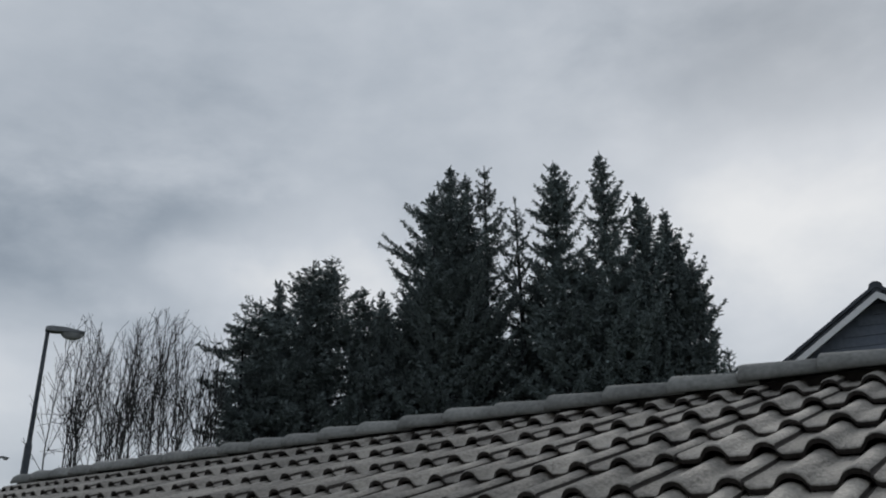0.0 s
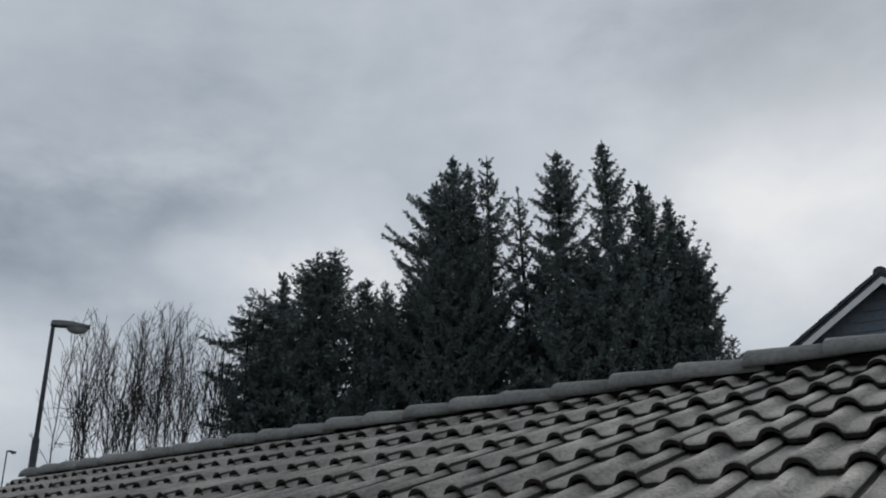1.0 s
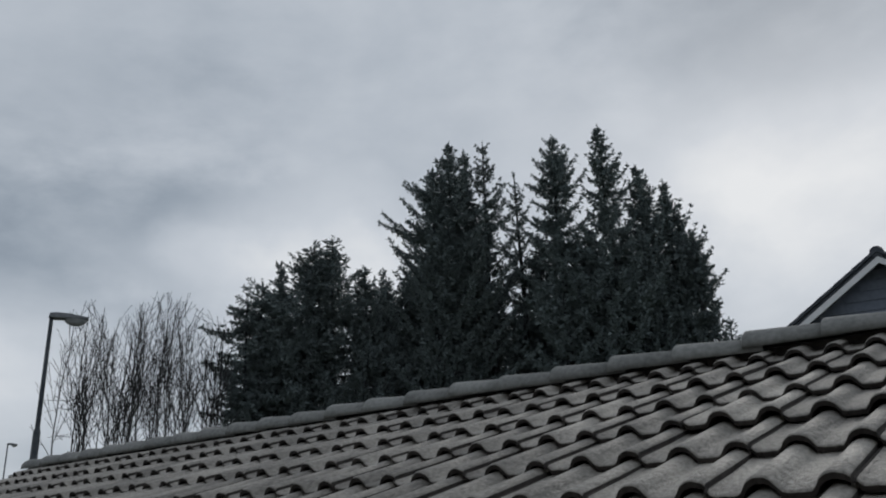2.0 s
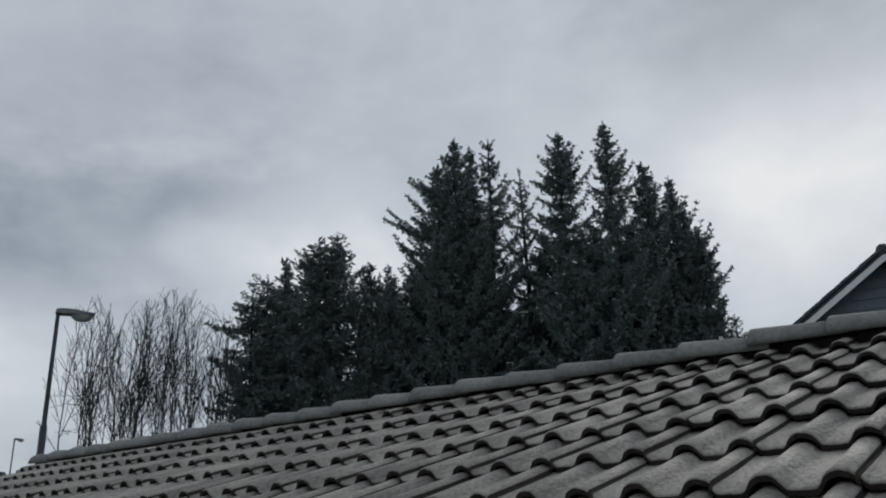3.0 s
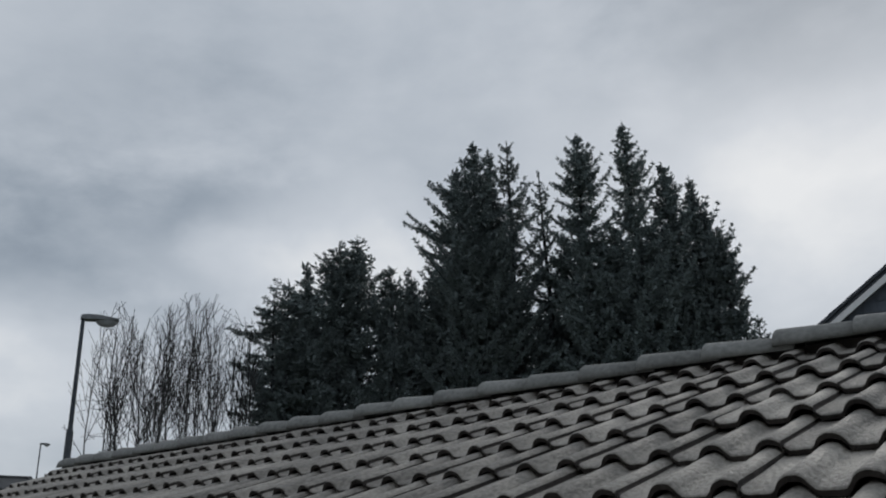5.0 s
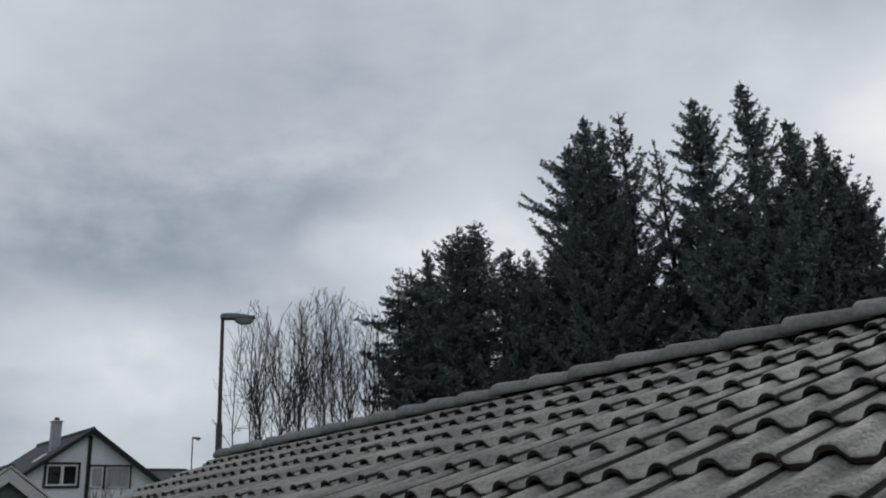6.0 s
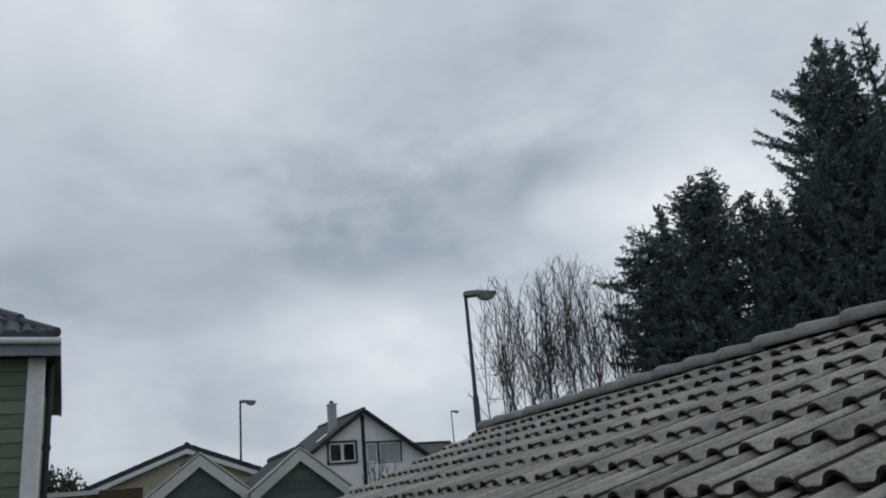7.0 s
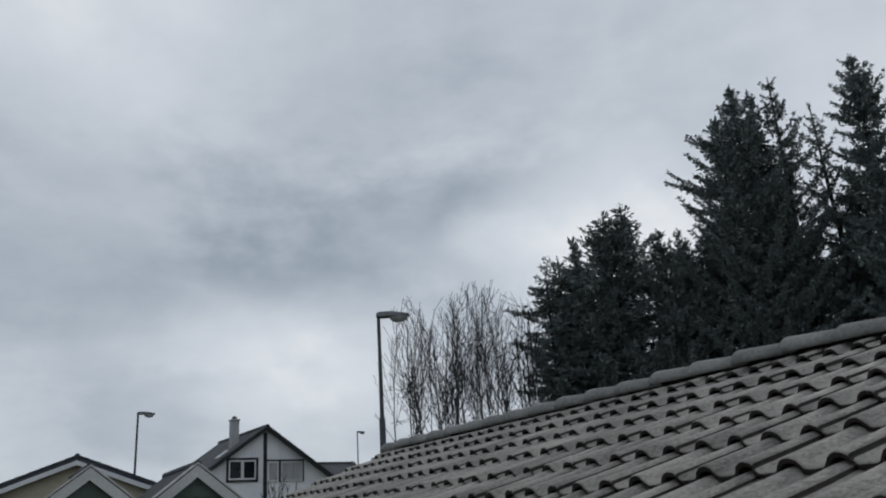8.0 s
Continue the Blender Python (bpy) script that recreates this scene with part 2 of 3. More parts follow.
def near_building():
    body = thing("garage_building", (0, 0, 0), "low building with a pitched roof of grey concrete tiles", "building")
    apex = roof_pt(0, RIDGE_V, -0.12)
    eave = roof_pt(0, -0.85, -0.12)
    depth = 2 * (apex.y - eave.y)
    # walls with gables
    for name, x in (("gable_wall", LEFT_U + 0.25), ("gable_wall", RIGHT_U - 0.45)):
        pts = [(x, eave.y + 0.2, 0), (x, eave.y + depth - 0.2, 0), (x, eave.y + depth - 0.2, eave.z), (x, apex.y, apex.z - 0.02), (x, eave.y + 0.2, eave.z)]
        part(name, extrude_outline(pts, (0.15, 0, 0)), PLAIN_WALL, body)
    for y in (eave.y + 0.2, eave.y + depth - 0.35):
        part("long_wall", box(LEFT_U + 0.41, y, 0, RIGHT_U - 0.46, y + 0.15, eave.z), PLAIN_WALL, body)
    # deck under the tiles, and the far slope
    bed = bmesh.new()
    ra = roof_pt(LEFT_U, RIDGE_V, 0)
    extrude_outline([(LEFT_U, ra.y - 0.050, ra.z - 0.14), (LEFT_U, ra.y + 0.06, ra.z - 0.14), (LEFT_U, ra.y + 0.04, ra.z - 0.016), (LEFT_U, ra.y - 0.045, ra.z - 0.026)], (RIGHT_U - LEFT_U, 0, 0), bed)
    # the bed's dark colour stands in for the shadow line below the caps
    part("ridge_bed", bed, TILE_LIP, body, "mortar bed with the shade under the caps painted in")
    deck = bmesh.new()
    deck_top = -0.105
    pts = [roof_pt(LEFT_U + 0.02, -1.04, deck_top), roof_pt(LEFT_U + 0.02, RIDGE_V, deck_top), roof_pt(LEFT_U + 0.02, RIDGE_V, deck_top - 0.03), roof_pt(LEFT_U + 0.02, -1.04, deck_top - 0.03)]
    extrude_outline(pts, (RIGHT_U - LEFT_U - 0.04, 0, 0), deck)
    part("roof_deck", deck, FELT, body)
    ridge = roof_pt(0, RIDGE_V, 0)
    far = bmesh.new()
    run = 3.1
    t = math.tan(radians(SLOPE))
    p = [(LEFT_U, ridge.y + 0.03, ridge.z - 0.07), (LEFT_U, ridge.y + run, ridge.z - 0.07 - run * t), (LEFT_U, ridge.y + run, ridge.z - 0.13 - run * t), (LEFT_U, ridge.y + 0.03, ridge.z - 0.13)]
    extrude_outline(p, (RIGHT_U - LEFT_U, 0, 0), far)
    part("far_roof_slope", far, TILE, body)
    # bargeboard along the verge
    vb = bmesh.new()
    p = [roof_pt(LEFT_U - 0.03, -1.0, -0.05), roof_pt(LEFT_U - 0.03, RIDGE_V, -0.05), roof_pt(LEFT_U - 0.03, RIDGE_V, -0.22), roof_pt(LEFT_U - 0.03, -1.0, -0.22)]
    extrude_outline(p, (0.025, 0, 0), vb)
    part("bargeboard", vb, BLACK, body)
    # gutter at the eave
    g = bmesh.new()
    ev = roof_pt(0, -1.02, -0.16)
    ring = []
    for k in range(9):
        a = math.pi * (1 + k / 8)
        ring.append((LEFT_U, ev.y - 0.05 + 0.06 * math.cos(a), ev.z + 0.06 * math.sin(a)))
    for k in range(8, -1, -1):
        a = math.pi * (1 + k / 8)
        ring.append((LEFT_U, ev.y - 0.05 + 0.055 * math.cos(a), ev.z + 0.004 + 0.055 * math.sin(a)))
    extrude_outline(ring, (RIGHT_U - LEFT_U, 0, 0), g)
    part("gutter", g, OFFWHITE, body)
    return body


def roll_height(u, head=0.0):
    """Height of the double-roll profile at u across the roof; the rolls shrink towards the tile's head, which slips under the next course."""
    d = abs(((u / PITCH + 0.5) % 1.0 - 0.5) * PITCH)
    half, tall = 0.039 - 0.006 * head, 0.036 - 0.0105 * head
    if d < half * 0.93:
        return -0.037 + tall * math.sqrt(1 - (d / half) ** 2)
    k = min(1.0, (d - half * 0.93) / 0.014)
    return -0.037 + tall * 0.367 * (1 - k) ** 2


def tile_mesh(seed):
    """One interlocking tile with two rolls, its lower edge at the origin; x across, y up the slope."""
    rnd = random.Random(seed)
    step, thick, length = 0.023, 0.014, GAUGE + 0.06
    x0, x1 = -PITCH - 0.119, 0.031
    us = [x0, x0 + 0.0045, x0 + 0.006] + [x0 + 0.010 + (x1 - 0.001 - x0 - 0.010) * k / 34 for k in range(35)]
    verts, faces, mats = [], [], []
    chips = [rnd.uniform(-0.0025, 0.002) for _ in us]
    rows = ((0.0, 0.0), (0.010, 0.004), (length * 0.5, -step * 0.5), (length, -step * length / GAUGE))
    for y, w in rows:
        for i, u in enumerate(us):
            side = -0.007 if i < 2 else 0.0
            verts.append((u, y + (chips[i] if y < 0.02 else 0), roll_height(u, min(1.0, y / GAUGE)) + w + side))
    n = len(us)
    for r in range(3):
        for i in range(n - 1):
            faces.append((r * n + i, r * n + i + 1, (r + 1) * n + i + 1, (r + 1) * n + i))
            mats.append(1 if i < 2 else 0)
    # lower edge: face down to the underside, and a return under the tile, both with shade in their dark colour
    base = len(verts)
    for i, u in enumerate(us):
        verts.append((u, 0.002 + chips[i], roll_height(u) - thick))
    back = len(verts)
    for i, u in enumerate(us):
        verts.append((u, 0.10, roll_height(u) - 0.012 - thick))
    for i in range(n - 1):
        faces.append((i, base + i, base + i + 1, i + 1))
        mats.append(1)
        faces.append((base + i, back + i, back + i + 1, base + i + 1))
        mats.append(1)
    # side edges
    for i, low in ((n - 1, 0.020), (0, 0.02)):
        s = len(verts)
        for r, (y, w) in enumerate(rows):
            x, yy, z = verts[r * n + i]
            verts.append((x, yy, z - low))
        for r in range(3):
            faces.append((r * n + i, s + r, s + r + 1, (r + 1) * n + i))
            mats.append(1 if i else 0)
    me = bpy.data.meshes.new("tile")
    me.from_pydata(verts, [], faces)
    me.materials.append(TILE)
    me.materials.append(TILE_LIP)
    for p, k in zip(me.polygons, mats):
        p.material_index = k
        p.use_smooth = k == 0
    me.update()
    return me


def ridge_mesh(seed):
    """A tapered half-round ridge cap, its wide end at the origin, running along +x."""
    rnd = random.Random(seed)
    length, thick = 0.40, 0.018
    verts, faces = [], []
    rings = []
    for x, grow in ((0.0, 0.0), (0.006, 0.006), (0.05, 0.004), (length, -0.016)):
        for inner in (0, 1):
            ring = []
            for k in range(13):
                a = math.pi * k / 12
                r = 0.114 + grow - inner * thick
                hgt = 0.051 + grow - inner * thick
                ring.append(len(verts))
                verts.append((x, -r * math.cos(a), hgt * math.sin(a) ** 0.8 - 0.034 * (1 - math.sin(a))))
            rings.append(ring)
    for s in range(3):
        for inner in (0, 1):
            a, b = rings[2 * s + inner], rings[2 * s + 2 + inner]
            for k in range(12):
                f = (a[k], a[k + 1], b[k + 1], b[k])
                faces.append(f if inner else f[::-1])
    for a, b in ((rings[0], rings[1]), (rings[7], rings[6])):
        for k in range(12):
            faces.append((a[k], a[k + 1], b[k + 1], b[k]))
    for s in range(3):
        a, b = rings[2 * s], rings[2 * s + 1]
        c, d = rings[2 * s + 2], rings[2 * s + 3]
        faces.append((a[0], b[0], d[0], c[0]))
        faces.append((a[12], c[12], d[12], b[12]))
    me = bpy.data.meshes.new("ridge_cap")
    me.from_pydata(verts, [], faces)
    me.materials.append(RIDGE)
    for p in me.polygons:
        p.use_smooth = len(p.vertices) == 4
    me.update()
    return me


garage = near_building()


# ---- street lamps ----
def street_lamp(at, height, head, turn, label, thick=1.0, sleeve=4.9):
    lamp = thing("street_lamp", (at[0], at[1], 0), label, "street lamp", "street lamps", turn=turn)
    bm = bmesh.new()
    tube(bm, (0, 0, 0), (0, 0, sleeve), 0.085 * thick, 0.08 * thick, 12)
    tube(bm, (0, 0, sleeve), (0, 0, sleeve + 0.08), 0.08 * thick, 0.055 * thick, 12)
    tube(bm, (0, 0, sleeve + 0.08), (0, 0, height), 0.055 * thick, 0.045 * thick, 12)
    part("pole", bm, STEEL, lamp, smooth=False)
    arm = bmesh.new()
    tube(arm, (-0.05, 0, height), (0.2, 0, height + 0.0), 0.045 * thick, 0.04 * thick, 10)
    part("arm", arm, STEEL, lamp)
    hs = bmesh.new()
    prof = [(0.0, 0.055), (0.12, 0.075), (0.45 * head, 0.07), (head, 0.01), (head, -0.03), (0.10, -0.035), (0.0, -0.03)]
    extrude_outline([(x - 0.04, -0.13, height + z) for x, z in prof], (0, 0.26, 0), hs)
    bmesh.ops.bevel(hs, geom=hs.edges[:], offset=0.012, segments=2, affect="EDGES")
    part("lantern_housing", hs, LANTERN, lamp)
    bw = bmesh.new()
    bmesh.ops.create_uvsphere(bw, u_segments=14, v_segments=8, radius=1.0)
    bmesh.ops.delete(bw, geom=[v for v in bw.verts if v.co.z > 0.05], context="VERTS")
    bmesh.ops.scale(bw, vec=(head * 0.30, 0.12, 0.14), verts=bw.verts)
    bmesh.ops.translate(bw, vec=(head * 0.62, 0, height - 0.03), verts=bw.verts)
    part("lantern_bowl", bw, BOWL, lamp, "clouded plastic bowl", smooth=True)
    return lamp


street_lamp((-15.47, 6.21), 7.23, 0.74, 62, "tall galvanised street lamp with a flat grey lantern", 0.85)
street_lamp((-34.74, 4.38), 7.72, 0.70, 80, "slim distant street lamp behind the cream house", 0.9, 3.0)
street_lamp((-54.0, 22.75), 9.25, 0.6, 60, "far street lamp with a short curved arm", 0.9, 3.0)


# ---- houses ----
def boards(parent, x, y0, y1, z0, z1, pitch, mat, top=None, name="board"):
    """Horizontal cladding boards on a wall that faces +x; each laps over the one below. top(y) limits a gable."""
    z = z0
    shared = {}
    while z < z1 - 0.01:
        h = min(pitch, z1 - z)
        a, b = y0, y1
        if top:
            a, b = top(z + h)
        if b - a > 0.1:
            key = (round(a, 3), round(b, 3), round(h, 3))
            if key not in shared:
                bm = bmesh.new()
                extrude_outline([(0, a, 0), (0.022, a, 0), (0.010, a, h - 0.006), (0, a, h - 0.006)], (0, b - a, 0), bm)
                shared[key] = from_bm(name, bm, mat)
            ob = new(name, shared[key])
            ob.parent = parent
            ob.location = (x, 0, z)
        z += pitch


def window(parent, x, y0, y1, z0, z1, lights=2, frame_mat=None, glass=None, border=None):
    """A framed window on a wall that faces +x."""
    fm, gm = frame_mat or WHITE, glass or GLASS
    w = new("window")
    w.parent = parent
    if border:
        bm = bmesh.new()
        for a in ((y0 - 0.1, z0 - 0.1, y1 + 0.1, z0), (y0 - 0.1, z1, y1 + 0.1, z1 + 0.1), (y0 - 0.1, z0, y0, z1), (y1, z0, y1 + 0.1, z1)):
            box(x, a[0], a[1], x + 0.05, a[2], a[3], 0, bm)
        part("casing", bm, border, w)
    step = (y1 - y0) / lights
    for k in range(lights):
        a, b = y0 + k * step, y0 + (k + 1) * step
        bm = bmesh.new()
        t = 0.07
        for q in ((a, z0, b, z0 + t), (a, z1 - t, b, z1), (a, z0 + t, a + t, z1 - t), (b - t, z0 + t, b, z1 - t)):
            box(x - 0.02, q[0] + 0.003, q[1], x + 0.035, q[2] - 0.003, q[3], 0, bm)
        part("window_frame", bm, fm, w)
        part("pane", box(x - 0.01, a + t, z0 + t, x + 0.008, b - t, z1 - t), gm, w)


def gable_house(name, at, turn, half, depth, apex, eave, wall_mat, roof_mat, trim, label, category, board=0.2, over=0.3, trim_w=0.2, group="", roof_t=0.14):
    """A house whose gable faces local +x, its ridge running back along -x."""
    h = thing(name, at, label, category, group, turn=turn)
    slope = (apex - eave) / half
    pts = [(0, -half, 0), (0, half, 0), (0, half, eave), (0, 0, apex), (0, -half, eave)]
    part("wall", extrude_outline(pts, (-depth, 0, 0)), wall_mat, h)
    limit = lambda z: (-half, half) if z <= eave else (-(apex - z) / slope, (apex - z) / slope)
    boards(h, 0.004, -half, half, max(0.0, eave - 1.6), apex - 0.05, board, wall_mat, limit, "cladding_board")
    for s in (-1, 1):
        e = half + over
        ez = apex - slope * e
        pts = [(over, 0, apex + 0.02), (over, s * e, ez + 0.02), (over, s * e, ez + 0.02 + roof_t), (over, 0, apex + 0.02 + roof_t)]
        part("roof_slope", extrude_outline(pts, (-depth - 2 * over, 0, 0)), roof_mat, h)
        pts = [(over + 0.004, 0, apex + 0.04), (over + 0.004, s * e, ez + 0.04), (over + 0.004, s * e, ez + 0.04 - trim_w), (over + 0.004, 0, apex + 0.04 - trim_w)]
        part("bargeboard", extrude_outline(pts, (0.03, 0, 0)), trim, h)
        # verge tiles along the rake
        n = int(math.hypot(e, slope * e) / 0.34)
        vb = bmesh.new()
        extrude_outline([(over - 0.22, 0, 0), (over + 0.05, 0, 0), (over + 0.05, 0.37 * s, -0.37 * slope + 0.012), (over - 0.22, 0.37 * s, -0.37 * slope + 0.012)], (0, 0, 0.05), vb)
        shared = from_bm("verge_tile", vb, trim if group == "sheds" else roof_mat)
        for k in range(n):
            o = new("verge_tile", shared)
            o.parent = h
            o.location = (0, s * k * e / n, apex + 0.025 + roof_t - slope * k * e / n)
    rb = bmesh.new()
    tube(rb, (over + 0.03, 0, apex + roof_t + 0.02), (-depth - over, 0, apex + roof_t + 0.02), 0.10, 0.10, 10)
    part("ridge_capping", rb, roof_mat, h)
    return h


def green_house():
    """The house with a hipped roof, whose corner stands nearest."""
    x0, y1, eave, depth, width = -8.55, -2.055, 4.52, 4.2, 7.0
    h = thing("green_house", (0, 0, 0), "green timber-clad house with white corner boards and hipped dark roof", "house")
    h.matrix_basis = Matrix.Translation((x0, y1, 0)) @ Matrix.Rotation(radians(1.0), 4, "Z") @ Matrix.Translation((-x0, -y1, 0))
    part("wall", box(x0 - depth, y1 - width, 0, x0, y1, eave), GREEN, h)
    boards(h, x0, y1 - width, y1 - 0.02, 1.4, eave, 0.142, GREEN, name="cladding_board")
    part("corner_board", box(x0 + 0.002, y1 - 0.13, 0, x0 + 0.045, y1 + 0.03, eave, 0.006), WHITE, h, "white corner board")
    part("corner_board", box(x0 - 0.13, y1 + 0.002, 0, x0 - 0.001, y1 + 0.03, eave, 0.006), OFFWHITE, h, "white corner board")
    part("corner_board", box(x0 - depth, y1 + 0.002, 0, x0 - depth + 0.13, y1 + 0.03, eave, 0.006), OFFWHITE, h, "white corner board")
    ov = 0.22
    os = 0.14
    part("soffit", box(x0 - depth - ov, y1 - width - os, eave, x0 + ov, y1 + os, eave + 0.03), BLACK, h, "dark boarded soffit")
    part("fascia", box(x0 + ov, y1 - width - os, eave - 0.02, x0 + ov + 0.03, y1 + os + 0.03, eave + 0.12), FASCIA, h, "grey-blue fascia board")
    part("fascia", box(x0 - depth - ov, y1 + os, eave - 0.02, x0 + ov - 0.001, y1 + os + 0.03, eave + 0.13), BLACK, h)
    g = bmesh.new()
    tube(g, (x0 + ov + 0.07, y1 - width - os, eave + 0.125), (x0 + ov + 0.07, y1 + os + 0.03, eave + 0.125), 0.036, 0.036, 12)
    part("gutter", g, WHITE, h, "white gutter")
    # hipped roof in stepped courses
    ez, t = eave + 0.14, math.tan(radians(32))
    a0, a1 = x0 - depth - ov - 0.04, x0 + ov + 0.08
    b0, b1 = y1 - width - os - 0.04, y1 + os - 0.02
    core = bmesh.new()
    hgt = (a1 - a0) / 2 * t
    mx = (a0 + a1) / 2
    v = [core.verts.new(p) for p in ((a0, b0, ez), (a1, b0, ez), (a1, b1, ez), (a0, b1, ez), (mx, b0 + (a1 - a0) / 2, ez + hgt), (mx, b1 - (a1 - a0) / 2, ez + hgt))]
    for f in ((0, 1, 2, 3), (0, 1, 4), (1, 2, 5, 4), (2, 3, 5), (3, 0, 4, 5)):
        core.faces.new([v[i] for i in f])
    part("roof_core", core, FELT, h)
    n = 9
    for k in range(n):
        d0 = k * 0.30
        z = ez + d0 * t + 0.05
        bm = bmesh.new()
        pts = []
        m = 176
        for i in range(m * 2 + 1):
            y = b0 + d0 + (b1 - b0 - 2 * d0) * i / (m * 2)
            pts.append((y, 0.040 * abs(math.sin(i * math.pi / 8)) ** 0.7))
        top0 = [bm.verts.new((a1 - d0 + 0.01, y, z + w)) for y, w in pts]
        low0 = [bm.verts.new((a1 - d0 + 0.01, y, z + w - 0.075)) for y, w in pts]
        top1 = [bm.verts.new((a1 - d0 - 0.34, y0b, z + 0.34 * t + w - 0.02)) for (y, w), y0b in zip(pts, [min(max(y, b0 + d0 + 0.3), b1 - d0 - 0.3) for y, w in pts])]
        for i in range(m * 2):
            bm.faces.new((top0[i], top0[i + 1], top1[i + 1], top1[i]))
            bm.faces.new((low0[i], low0[i + 1], top0[i + 1], top0[i]))
        part("tile_course", bm, DARK_TILE, h)
        bm = bmesh.new()
        pts = []
        for i in range(m * 2 + 1):
            x = a0 + d0 + (a1 - a0 - 2 * d0) * i / (m * 2)
            pts.append((x, 0.040 * abs(math.sin(i * math.pi / 8)) ** 0.7))
        top0 = [bm.verts.new((x, b1 - d0 + 0.01, z + w)) for x, w in pts]
        low0 = [bm.verts.new((x, b1 - d0 + 0.01, z + w - 0.075)) for x, w in pts]
        top1 = [bm.verts.new((min(max(x, a0 + d0 + 0.3), a1 - d0 - 0.3), b1 - d0 - 0.34, z + 0.34 * t + w - 0.02)) for x, w in pts]
        for i in range(m * 2):
            bm.faces.new((top0[i], top0[i + 1], top1[i + 1], top1[i]))
            bm.faces.new((low0[i], low0[i + 1], top0[i + 1], top0[i]))
        part("tile_course", bm, DARK_TILE, h)
    for k in range(8):
        hb = bmesh.new()
        s0, s1 = k * 0.36, k * 0.36 + 0.42
        tube(hb, (a1 - s0, b1 - s0, ez + 0.06 + s0 * t), (a1 - s1, b1 - s1, ez + 0.035 + s1 * t), 0.062, 0.048, 10)
        part("hip_cap", hb, DARK_TILE, h)
    dp = bmesh.new()
    tube(dp, (x0 - 0.20, y1 + 0.08, 0.2), (x0 - 0.20, y1 + 0.08, eave), 0.035, 0.035, 10)
    for z in (1.2, 2.4, 3.6):
        tube(dp, (x0 - 0.20, y1 + 0.08, z), (x0 - 0.20, y1 + 0.08, z + 0.05), 0.045, 0.045, 10)
    part("downpipe", dp, BLACK, h, "dark downpipe")
    fl = bmesh.new()
    tube(fl, (-8.95, -2.60, ez + 0.1), (-8.95, -2.60, 5.40), 0.045, 0.045, 12)
    tube(fl, (-8.95, -2.60, 5.30), (-8.95, -2.60, 5.50), 0.065, 0.065, 12)
    part("vent_pipe", fl, BLACK, h, "black roof vent pipe")
    return h


